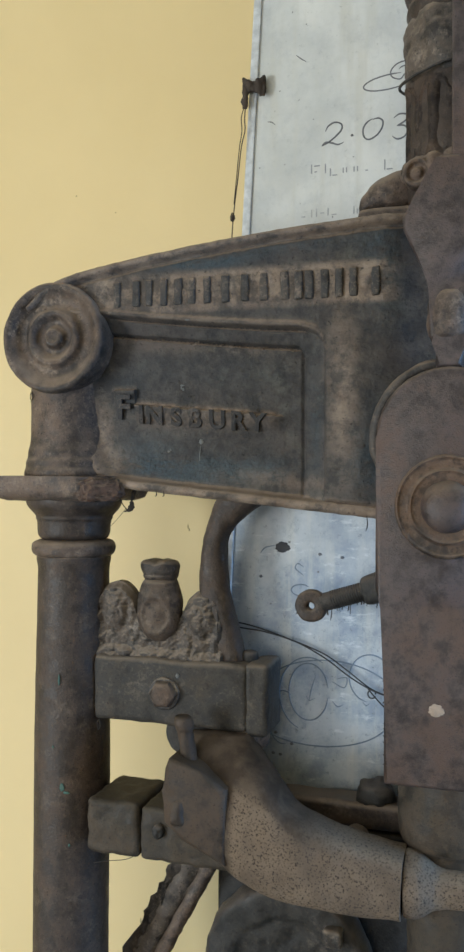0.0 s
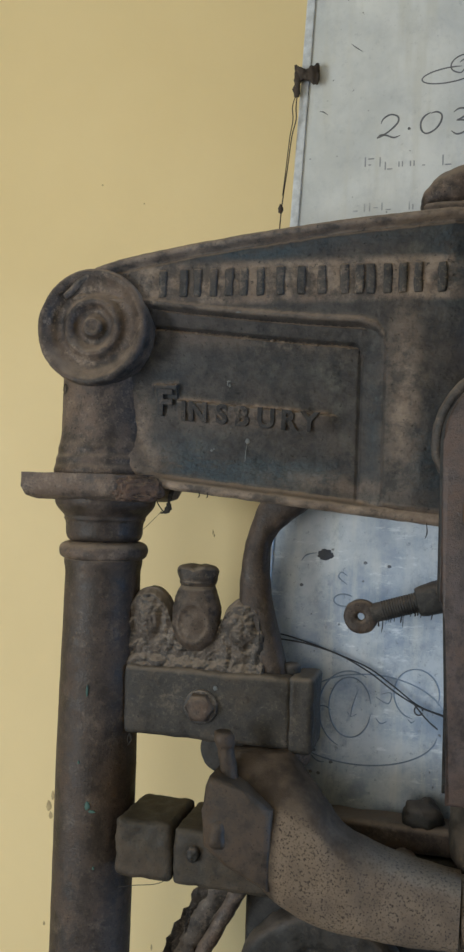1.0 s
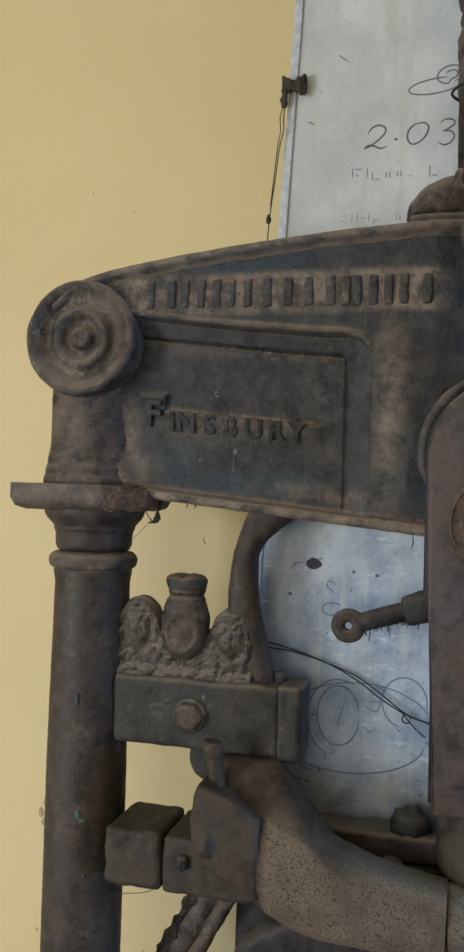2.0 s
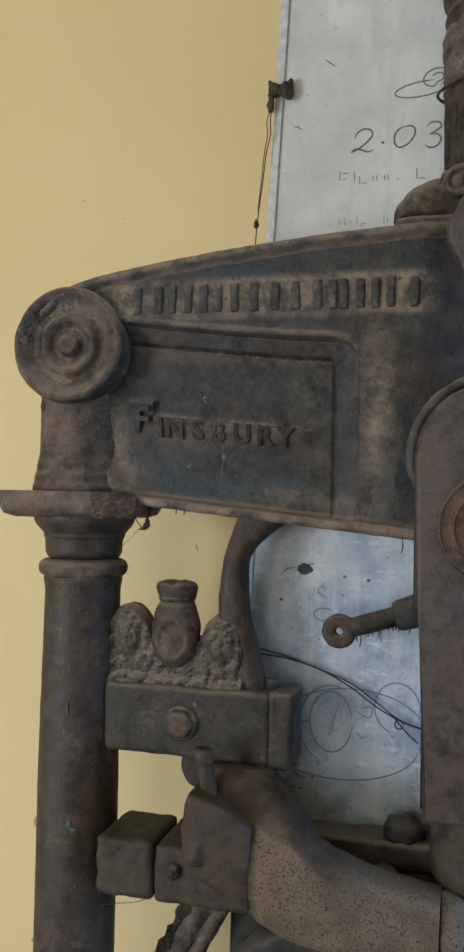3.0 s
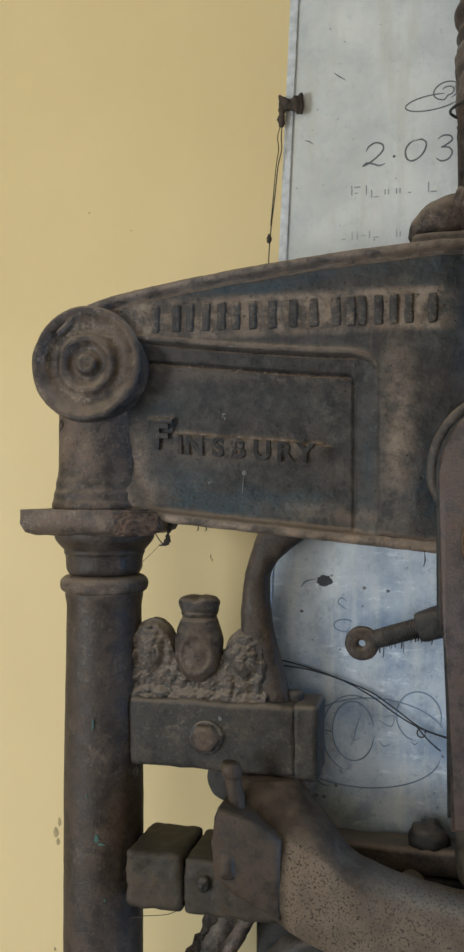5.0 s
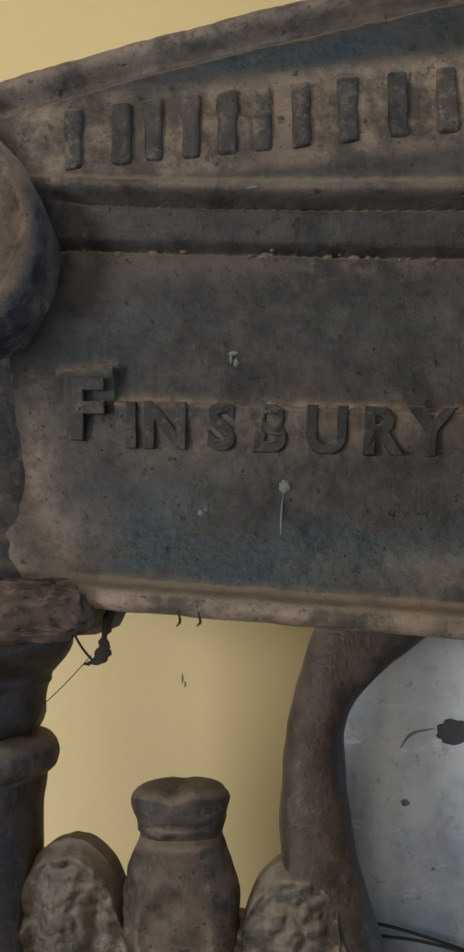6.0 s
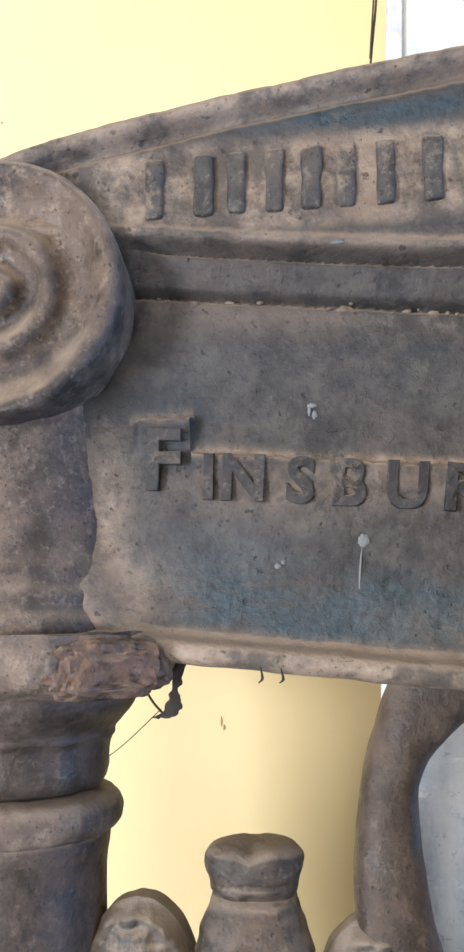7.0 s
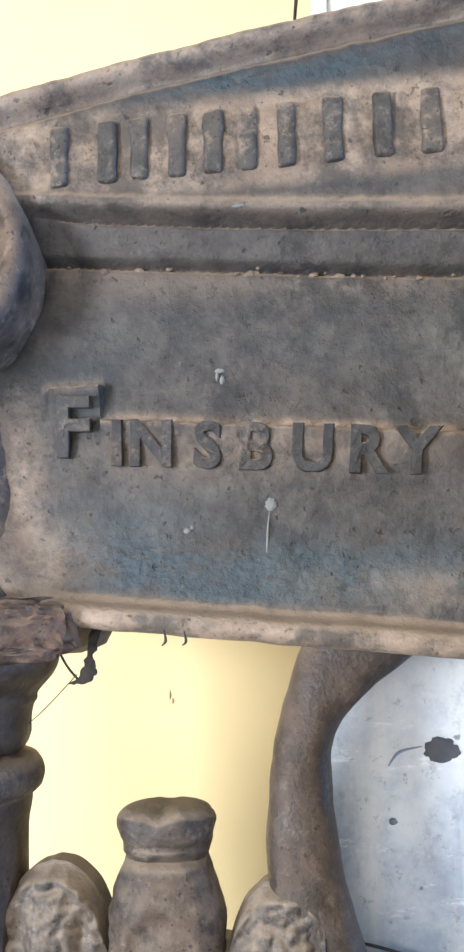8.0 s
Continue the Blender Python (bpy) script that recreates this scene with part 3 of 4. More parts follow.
for text, x in zip("INSBURY", (0.0255, 0.0345, 0.0655, 0.0860, 0.1100, 0.1355, 0.1575)):
    part("letter", letter(text, x, 1.4438 - 0.078 * (x - 0.025), 0.0275, 0.0086, -4.4), DARK_LETTER, beam)


def fleck(x, z, rx, rz, y):
    bm = bmesh.new()
    bmesh.ops.create_icosphere(bm, subdivisions=4, radius=1.0)
    for v in bm.verts:
        c = v.co.copy()
        k = 1 + 0.30 * noise.noise(c * 2.5) + 0.15 * noise.noise(c * 6)
        v.co = Vector((x + rx * c.x * k, y + 0.0009 * c.y, z + rz * c.z * k))
    return bm


# lime drips and spatters on the panel
def drip(pts, y):
    return cord([(x, y, z) for x, z in pts], 0.0005, 6, 3, 0.5)


for x, z, rx, rz in ((0.1005, 1.4215, 0.0024, 0.0028), (0.0775, 1.4850, 0.0022, 0.0011), (0.0788, 1.4805, 0.0012, 0.0020), (0.0764, 1.4825, 0.0008, 0.0024), (0.0615, 1.4110, 0.0016, 0.0013), (0.0640, 1.4125, 0.0010, 0.0010), (0.0905, 1.5545, 0.0028, 0.0008)):
    part("paint_spatter", fleck(x, z, rx, rz, beam_front(x, z) - 0.0003), LIME, beam, "small pale spatter")
part("paint_drip", drip([(0.1000, 1.420), (0.0990, 1.412), (0.0985, 1.404), (0.0980, 1.397)], beam_front(0.099, 1.408) - 0.0003), LIME, beam, "thin pale drip")


# crumbs of rust lying along the panel's border
random.seed(11)
for k in range(26):
    x = random.uniform(0.0, 0.205)
    z = along(PANEL, x) + random.uniform(-0.0035, 0.0010)
    r = random.uniform(0.0006, 0.0019)
    part("rust_crumb", fleck(x, z, r * random.uniform(0.8, 1.9), r * 0.8, beam_front(x, z) - 0.0005), random.choice((RUST_CRUMB, RUSTY_IRON)), beam)


# scroll end of the beam
roundel = part("roundel", worn(turned([(0.0000, -0.0130), (0.0040, -0.0135), (0.0075, -0.0155), (0.0100, -0.0140), (0.0125, -0.0095), (0.0165, -0.0075), (0.0215, -0.0095), (0.0255, -0.0155), (0.0300, -0.0165), (0.0335, -0.0120), (0.0380, -0.0085), (0.0450, -0.0095), (0.0510, -0.0140), (0.0560, -0.0190), (0.0600, -0.0200), (0.0630, -0.0170), (0.0632, -0.0090), (0.0621, 0.0000), (0.0621, 0.0780)], (-0.0690, 0.0, 1.5400), "y", 110, 0.0016), 0.0009, 70.0),
               SCROLL_IRON, press, "round scroll boss with concentric rings")

# neck between beam and abacus
part("neck", worn(turned([(0.042, 1.378), (0.0580, 1.378), (0.0605, 1.386), (0.0575, 1.393), (0.0580, 1.399), (0.0555, 1.405), (0.0558, 1.411), (0.0528, 1.420), (0.0518, 1.44), (0.0525, 1.535), (0.040, 1.540)],
                          C3, "z", 80, 0.002), 0.0006, 70.0), RUSTY_IRON, press, "round brown neck with worn mouldings")


def abacus():
    bm = bmesh.new()
    x0, x1, y0, y1, z0, z1 = -0.1440, -0.0020, -0.0185, 0.112, 1.3535, 1.3820
    bmesh.ops.create_cube(bm, size=1.0, matrix=Matrix.Translation(((x0 + x1) / 2, (y0 + y1) / 2, (z0 + z1) / 2)) @ Matrix.Diagonal((x1 - x0, y1 - y0, z1 - z0, 1)))
    bmesh.ops.bevel(bm, geom=[e for e in bm.edges if all(abs(v.co.z - z0) < 1e-4 for v in e.verts)], offset=0.013, segments=2, affect="EDGES", profile=0.5)
    bmesh.ops.subdivide_edges(bm, edges=[e for e in bm.edges if e.calc_length() > 0.012], cuts=16, use_grid_fill=True)
    # the front corner is knocked off
    for v in bm.verts:
        cut = (v.co.x - x1) - 0.9 * (v.co.y - y0) + 0.033
        if cut > 0:
            p = v.co * 120
            v.co += Vector((-0.5 * cut, 0.5 * cut, 0)) + Vector((noise.noise(p), noise.noise(p + Vector((5, 0, 0))), noise.noise(p + Vector((0, 9, 0))))) * 0.0022
    return worn(bm, 0.0011, 55.0)


part("abacus", abacus(), RUSTY_IRON, press, "square rusty slab with a broken corner")


def broken_face():
    """The crumbled fracture where the slab's corner is gone."""
    bm = bmesh.new()
    bmesh.ops.create_icosphere(bm, subdivisions=5, radius=1.0)
    turn = Matrix.Rotation(radians(30), 3, "Z")
    for v in bm.verts:
        c = v.co.copy()
        k = 1 + 0.16 * noise.noise(c * 2.4) + 0.10 * noise.noise(c * 6.0)
        c2 = Vector((math.copysign(abs(c.x) ** 0.6, c.x) * 0.0270, c.y * 0.0085, math.copysign(abs(c.z) ** 0.6, c.z) * 0.0135)) * k
        v.co = Vector((-0.0150, -0.0010, 1.3670)) + turn @ c2 + Vector((0, -1, 0)) * (0.0020 * noise.noise(c2 * 260) + 0.0012 * noise.noise(c2 * 620))
    return bm


part("broken_corner", broken_face(), RAW_RUST, press, "crumbled reddish fracture in the iron")

# column: capital, ring and shaft down to its foot
part("capital", worn(turned([(0.030, 1.360), (0.0565, 1.360), (0.0580, 1.354), (0.0560, 1.346), (0.0490, 1.339), (0.0455, 1.335), (0.0465, 1.332), (0.0440, 1.329), (0.0427, 1.308), (0.030, 1.306)],
                             C3, "z", 72, 0.002), 0.0009, 60.0), COLUMN_IRON, press)
part("ring", worn(turned([(0.038, 1.307), (0.0445, 1.306), (0.0485, 1.3035), (0.0508, 1.297), (0.0485, 1.2900), (0.0445, 1.287), (0.038, 1.286)], C3, "z", 96, 0.0012), 0.0010, 90.0), RUSTY_IRON, press, "raised rusty ring round the column")
part("shaft", worn(turned([(0.038, 1.290), (0.0445, 1.288), (0.0442, 1.281), (0.0428, 1.275), (0.0425, 1.266), (0.0442, 1.16), (0.0455, 1.06), (0.0450, 0.85), (0.0455, 0.60), (0.0455, 0.16), (0.038, 0.16)],
                          C3, "z", 80, 0.008), 0.0003, 45.0), COLUMN_IRON, press, "smooth dark round shaft")
for a, z, rx, rz in ((-1.45, 1.146, 0.0013, 0.0060), (-1.35, 1.022, 0.0030, 0.0045), (-1.25, 1.016, 0.0045, 0.0016), (-1.60, 1.068, 0.0012, 0.0016), (-1.15, 0.955, 0.0014, 0.0018)):
    part("paint_trace", fleck(AXIS[0] + 0.0452 * math.cos(a), z, rx, rz, AXIS[1] + 0.0455 * math.sin(a)), VERDIGRIS, press, "trace of green paint")
part("foot", turned([(0.03, 0.0), (0.080, 0.0), (0.080, 0.05), (0.070, 0.065), (0.060, 0.10), (0.048, 0.165), (0.03, 0.17)], C3, "z", 48, 0.01), COLUMN_IRON, press)

# bracket with its cast crest
bracket = part("bracket", worn(block(-0.0300, 0.1550, 0.015, 0.078, 1.1020, 1.1765, 0.0065, 12), 0.0018, 55.0), BRACKET_IRON, press, "thick grey cast bracket clamped to the column")
def crest_top(x):
    """Two rounded lobes with a dip between them."""
    top = 1.2275 - 0.9 * max(0.0, x - 0.112)
    for cx, rx, h in ((-0.0095, 0.0275, 0.0325), (0.0975, 0.0245, 0.0260)):
        u = abs(x - cx) / rx
        if u < 1:
            top = max(top, 1.2275 - (0.012 if u > 0.8 and x > 0.11 else 0) + h * (1 - u ** 2.3) ** 0.75)
    return top


def crest():
    """Foliage carved in relief: worn lobes and hollows with a swelling edge."""
    bm = bmesh.new()
    nx, nz = 170, 90
    fronts, backs = [], []
    for i in range(nx + 1):
        x = -0.037 + 0.164 * i / nx
        top = crest_top(x) + 0.0012 * noise.noise(Vector((x * 160, 2, 0)))
        f, b = [], []
        for j in range(nz + 1):
            t = j / nz
            z = 1.170 + (top - 1.170) * t
            p = Vector((x, 0, z))
            w = Vector((noise.noise(p * 60), 0, noise.noise(p * 60 + Vector((9, 0, 0))))) * 0.010
            lump = 0.0046 * abs(noise.noise((p + w) * 58)) + 0.0018 * noise.noise(p * 130) + 0.0012 * noise.noise(p * 310)
            for cx, cz, rx, rz in ((-0.010, 1.226, 0.018, 0.029), (0.096, 1.221, 0.020, 0.025)):
                d = math.hypot((x - cx) / rx, (z - cz) / rz)
                lump += 0.008 * math.exp(-((d - 0.0) / 0.85) ** 2) - 0.0025 * math.exp(-((d - 0.85) / 0.22) ** 2)
            lump += 0.006 * smooth(1.190, 1.175, z)
            edge = smooth(0, 0.10, 1 - t) * smooth(0, 0.04, i / nx) * smooth(0, 0.04, 1 - i / nx)
            f.append(bm.verts.new((x + 0.001, 0.036 - (0.008 + lump) * edge, z)))
            b.append(bm.verts.new((x + 0.001, 0.048, z)))
        fronts.append(f)
        backs.append(b)
    grid_faces(bm, fronts)
    grid_faces(bm, backs)
    rim_f = fronts[0][:] + [r[-1] for r in fronts[1:-1]] + fronts[-1][::-1] + [r[0] for r in fronts[-2:0:-1]]
    rim_b = backs[0][:] + [r[-1] for r in backs[1:-1]] + backs[-1][::-1] + [r[0] for r in backs[-2:0:-1]]
    for k in range(len(rim_f)):
        bm.faces.new((rim_f[k - 1], rim_f[k], rim_b[k], rim_b[k - 1]))
    return bm


part("crest", crest(), CREST_IRON, bracket, "worn leafy relief thick with grey dust")


def finial():
    """The crest's middle: an upright oval with a notched cap."""
    secs = [(1.196, 0.004), (1.198, 0.011), (1.208, 0.0210), (1.224, 0.0262), (1.241, 0.0262), (1.255, 0.0230), (1.2640, 0.0200), (1.2668, 0.0190), (1.2695, 0.0198), (1.2755, 0.0212), (1.2815, 0.0226), (1.2855, 0.0212), (1.2885, 0.0160), (1.2900, 0.0040)]
    bm = swept([((0.0465, 0.031, z - 0.0015), (w, 0, 0), (0, min(0.018, w * 0.85) if z < 1.267 else min(0.0195, w * 0.9), 0)) for z, w in secs], 2.3, 72, 8)
    for v in bm.verts:
        x, z = v.co.x - 0.0465, v.co.z + 0.0015
        if v.co.y < 0.031:
            d = math.hypot(x / 0.0165, (z - 1.227) / 0.021)
            v.co.y += 0.0022 * smooth(1.0, 0.75, d) - 0.0010 * math.exp(-((d - 1.05) / 0.14) ** 2) - 0.0018 * math.exp(-(d / 0.5) ** 2)
            v.co.y += 0.0028 * math.exp(-((z - 1.2663) / 0.0022) ** 2) + 0.0014 * math.exp(-((z - 1.2725) / 0.0014) ** 2)
        if z > 1.278:
            v.co.z -= 0.0018 * math.exp(-(x / 0.0045) ** 2)
    return worn(worn(bm, 0.0013, 60.0), 0.0006, 160.0)


part("finial", finial(), BOSS_IRON, bracket, "oval boss with a notched cap")
bolt = part("bolt", worn(turned([(0.0, 0.000), (0.010, 0.000), (0.0145, 0.003), (0.0162, 0.008), (0.0162, 0.020), (0.0, 0.020)], (0.0590, 0.0, 1.1390), "y", 6, 0.002), 0.0008, 130.0), BOLT_IRON, bracket, "rusty round bolt head")
part("washer", turned([(0.0, 0.0110), (0.0175, 0.0110), (0.0185, 0.013), (0.0185, 0.020), (0.0, 0.020)], (0.0590, 0.0, 1.1385), "y", 40, 0.004), CREST_IRON, bolt)
part("paint_spatter", fleck(0.0745, 1.1595, 0.0022, 0.0024, 0.0142), LIME, bracket, "small pale spatter")
part("end_post", worn(block(0.1525, 0.1780, 0.0165, 0.078, 1.0985, 1.1775, 0.0050, 8), 0.0012, 70.0), BRACKET_IRON, bracket, "rounded grey end of the bracket")
part("knuckle", worn(turned([(0.0, 1.080), (0.022, 1.080), (0.026, 1.086), (0.026, 1.1045), (0.0, 1.1045)], (0.147, 0.045, 0), "z", 40, 0.003), 0.0009, 80.0), RUSTY_IRON, bracket)

# curved strap from the beam down to the bracket
STRAP = [(0.1540, 1.370, 0.021), (0.1318, 1.352, 0.0198), (0.1175, 1.330, 0.0145), (0.1105, 1.308, 0.0135), (0.1092, 1.272, 0.0165), (0.1120, 1.243, 0.0175), (0.1235, 1.206, 0.0162), (0.1330, 1.170, 0.0155)]


def strap():
    secs = []
    for i, (x, z, w) in enumerate(STRAP):
        a, b = STRAP[max(i - 1, 0)], STRAP[min(i + 1, len(STRAP) - 1)]
        d = Vector((b[0] - a[0], 0, b[1] - a[1])).normalized()
        secs.append(((x - 0.0015, 0.043, z), Vector((d.z, 0, -d.x)) * w, (0, 0.0165, 0)))
    return worn(swept(secs, 2.5, 40, 8), 0.0008, 60.0)


part("curved_strap", strap(), COLUMN_IRON, press, "curved iron strap under the beam")
part("strap_nut", turned([(0.0, 1.174), (0.009, 1.174), (0.010, 1.178), (0.009, 1.187), (0.0, 1.188)], (0.1500, 0.045, 0), "z", 24, 0.003), DARK_IRON, press)

# clamp round the column
part("clamp_half", worn(block(-0.0260, 0.0375, -0.0045, 0.084, 0.9565, 1.0175, 0.0065, 14), 0.0018, 70.0), CLAMP_IRON, press, "grey clamp block gripping the column")
clamp = part("clamp_half", worn(block(0.0387, 0.150, -0.0030, 0.084, 0.9560, 1.0150, 0.0055, 14), 0.0018, 70.0), CLAMP_IRON, press, "brown clamp block beside the joint")
part("clamp_screw", worn(turned([(0.0, -0.009), (0.005, -0.009), (0.0075, -0.007), (0.008, 0.002), (0.0, 0.002)], (0.0620, 0.0, 0.9910), "y", 20, 0.002), 0.0018, 140.0), DARK_IRON, clamp)

# the bent lever
LEVER = [((0.121, 0.042, 1.097), 0.028, 0.035, 88), ((0.124, 0.028, 1.078), 0.034, 0.041, 78), ((0.139, 0.010, 1.046), 0.037, 0.049, 56), ((0.168, 0.002, 1.013), 0.038, 0.053, 32),
         ((0.202, -0.003, 0.9915), 0.037, 0.0475, 15), ((0.240, -0.004, 0.9825), 0.036, 0.0415, 8), ((0.285, -0.003, 0.9760), 0.035, 0.0365, 5), ((0.3285, -0.002, 0.9730), 0.034, 0.0325, 2)]


def lever_section(c, half_y, half_up, tilt):
    t = radians(tilt)
    return (c, (0, half_y, 0), (math.sin(t) * half_up, 0, math.cos(t) * half_up))


lever = part("lever_arm", worn(swept([lever_section(*s) for s in LEVER], 3.3, 56, 9), 0.0009, 60.0), SCAB_IRON, press, "thick bent lever arm, rust-scabbed and pitted")
part("cheek", worn(slab([(0.0800, 1.014), (0.0785, 1.050), (0.0800, 1.072), (0.0840, 1.082), (0.0900, 1.083), (0.1180, 1.073), (0.1490, 1.056), (0.1480, 0.976), (0.1010, 0.997)], -0.0375, 0.050, 0.0070), 0.0003, 60.0), ARM_IRON, lever, "flat brown cheek of the lever")
part("slot_plug", worn(turned([(0.0, 1.012), (0.0090, 1.014), (0.0110, 1.019), (0.0105, 1.034), (0.0070, 1.041), (0.0, 1.043)], (0.0950, -0.0310, 0), "z", 28, 0.002), 0.0012, 120.0), ARM_IRON, lever)
part("collar", worn(turned([(0.0, 0.3292), (0.0315, 0.3292), (0.0330, 0.332), (0.0320, 0.345), (0.026, 0.354), (0.0205, 0.362), (0.0185, 0.374), (0.0180, 0.520), (0.0, 0.520)], (0, -0.002, 0.9730), "x", 44, 0.003), 0.0010, 70.0), SCAB_IRON, lever, "rusty collar where the lever narrows")
pin = worn(turned([(0.0, 1.040), (0.0092, 1.040), (0.0088, 1.098), (0.0082, 1.106), (0.0102, 1.110), (0.0110, 1.117), (0.0090, 1.1225), (0.0, 1.1235)], (0.0, -0.010, 0), "z", 24, 0.003), 0.0009, 120.0)
for v in pin.verts:
    v.co.x += 0.1045 - 0.17 * (v.co.z - 1.046)
part("pin", pin, ARM_IRON, lever, "leaning rusty hinge pin")
part("pivot_drum", worn(turned([(0.0, 0.034), (0.023, 0.034), (0.0260, 0.037), (0.0260, 0.075), (0.0, 0.075)], (0.0790, 0.0, 1.0890), "y", 56, 0.004), 0.0010, 60.0), DARK_IRON, press, "sooty round pivot boss behind the pin")

# link plate in the middle
def link_outline():
    pts = [(MID - 0.0595, 1.084), (MID - 0.0595, 1.255), (MID - 0.0620, 1.265), (MID - 0.0690, 1.272), (MID - 0.0690, 1.421)]
    for k in range(1, 16):
        a = math.pi - math.pi * k / 16
        pts.append((MID + 0.0690 * math.cos(a), 1.421 + 0.0690 * math.sin(a)))
    return pts + [(2 * MID - x, z) for x, z in pts[:5][::-1]]


link_plate = part("link_plate", slab(link_outline(), -0.045, -0.012, 0.004, 0.0005), PLATE_IRON, press, "smooth brown round-topped link plate")
part("back_plate", slab([(x - 0.0035 if x < MID else x + 0.0035, z + (0.0035 if z > 1.2 else 0)) for x, z in link_outline()], -0.010, 0.020, 0.003, 0.0005), DARK_IRON, press)
boss = part("boss", worn(turned([(0.0, -0.0495), (0.033, -0.0495), (0.0345, -0.0515), (0.0360, -0.050), (0.0375, -0.0475), (0.0455, -0.0475), (0.0475, -0.0500), (0.0495, -0.0480), (0.0505, -0.044), (0.0, -0.040)],
                                (0.372, 0.0, 1.355), "y", 96, 0.0015), 0.0006, 80.0), BOLT_IRON, link_plate, "ring-shaped boss worn at its rim")
part("pivot_dome", worn(turned([(0.0, -0.066), (0.010, -0.0655), (0.018, -0.0620), (0.0235, -0.0555), (0.0255, -0.049), (0.0255, -0.045), (0.0, -0.045)], (0.372, 0.0, 1.355), "y", 64, 0.002), 0.0004, 70.0), PLATE_IRON, boss, "smooth dark pivot head")


part("paint_fleck", fleck(0.3625, 1.1600, 0.0068, 0.0058, -0.0455), WORN_PAINT, link_plate, "pale rubbed fleck on brown iron")
part("boss_lip", worn(cord([(MID + 0.0760 * math.cos(a), -0.010, 1.421 + 0.0770 * math.sin(a)) for a in [math.pi * (1.12 - 0.075 * k) for k in range(9)]], 0.0055, 12, 5, 0.5), 0.0006, 90.0), ROLL_IRON, beam)

# lug and bar over the link
LUG = [(1.489, 0.0125), (1.516, 0.0125), (1.5175, 0.0180), (1.524, 0.0195), (1.560, 0.0195), (1.570, 0.0210), (1.587, 0.0260), (1.6245, 0.0440), (1.6370, 0.0455), (1.655, 0.0350), (1.690, 0.0110), (1.695, 0.0090)]


def lug():
    out = [(MID - w, z) for z, w in LUG] + [(MID + w, z) for z, w in LUG[::-1]]
    return slab(out, -0.040, -0.004, 0.004, 0.0006)


part("lug", lug(), PLATE_IRON, press, "angular brown lug above the link")
part("lug_cap", worn(turned([(0.0, 1.518), (0.019, 1.518), (0.0225, 1.527), (0.0225, 1.548), (0.018, 1.566), (0.0, 1.570)], (MID, -0.024, 0), "z", 40, 0.003), 0.0010, 80.0), RUSTY_IRON, press, "rounded rusty nut under the lug")
part("upright_bar", worn(block(MID + 0.001, MID + 0.024, -0.034, -0.012, 1.67, 2.060, 0.002, 8), 0.0006, 60.0), PLATE_IRON, press)

# finial post over the beam
P3 = (MID, 0.040, 0)
post = part("post", worn(turned([(0.02, 1.660), (0.048, 1.660), (0.0500, 1.70), (0.0495, 1.77), (0.0490, 1.80), (0.0475, 1.862), (0.0490, 1.866), (0.0515, 1.872), (0.0480, 1.879),
                                 (0.0480, 1.884), (0.0525, 1.889), (0.0535, 1.897), (0.0490, 1.904), (0.0470, 1.915), (0.0465, 2.06), (0.042, 2.07), (0.01, 2.075)], P3, "z", 80, 0.003), 0.0009, 60.0),
            COLUMN_IRON, press, "round iron post ringed near its top")


def leaf(angle, base_z, height, width, radius, curl):
    """A cast leaf laid on the post, ribbed, its tip curling out and over."""
    bm = bmesh.new()
    rows, n, m = [], 30, 16
    for i in range(n + 1):
        t = i / n
        w = width * (1 - 0.40 * max(0.0, (t - 0.55) / 0.45) ** 2.2) * (1 + 0.07 * math.sin(t * 20))
        row = []
        for j in range(m + 1):
            s = 2 * j / m - 1
            hollow = 0.0050 * math.exp(-((abs(s) - 0.45) / 0.20) ** 2) * smooth(0.0, 0.2, t) * smooth(1.0, 0.7, t)
            out = radius + 0.0035 + curl * t ** 3 + 0.0035 * (1 - s * s) - hollow + 0.0010 * noise.noise(Vector((t * 7, s * 4, angle)))
            a = angle + s * w / radius
            z = base_z + height * (t - 0.10 * max(0, t - 0.8) * 5 * t) - 0.006 * s * s
            row.append(bm.verts.new((P3[0] + out * math.cos(a), P3[1] + out * math.sin(a), z)))
        rows.append(row)
    grid_faces(bm, rows)
    bmesh.ops.solidify(bm, geom=bm.faces[:], thickness=0.005)
    return bm


for k in range(8):
    part("leaf", leaf(2 * math.pi * (k + 0.5) / 8, 1.704, 0.094, 0.0190, 0.0455, 0.001), RUSTY_IRON, post)
part("drapery", worn(turned([(0.040, 1.790), (0.0500, 1.792), (0.0520, 1.802), (0.0530, 1.825), (0.0520, 1.845), (0.0490, 1.862), (0.040, 1.866)], P3, "z", 120, 0.002, lambda a, h: 1 + 0.035 * math.sin(7 * a + (h - 1.79) * 55)), 0.0022, 75.0),
     CREST_IRON, post, "dusty cast drapery wrapped round the post")


def claw(angle, reach):
    """A fat scroll at the foot of the post, resting on the beam."""
    d, side = Vector((math.cos(angle), math.sin(angle), 0)), Vector((-math.sin(angle), math.cos(angle), 0))
    c = Vector(P3)
    secs = []
    for r, z, w, h in ((0.036, 1.700, 0.016, 0.018), (0.054, 1.697, 0.023, 0.021), (0.070, 1.690, 0.026, 0.021), (0.083, 1.683, 0.024, 0.016), (0.0925, 1.676, 0.018, 0.009), (0.0955, 1.671, 0.010, 0.004)):
        tilt = radians(-5 + (r - 0.036) * 1250)
        up = Vector((0, 0, 1)) * math.cos(tilt) + d * math.sin(tilt)
        secs.append((c + d * (0.04 + (r - 0.04) * reach) + Vector((0, 0, z - 0.007)), side * w, up * h))
    return worn(swept(secs, 2.2, 32, 6), 0.0013, 80.0, angle)


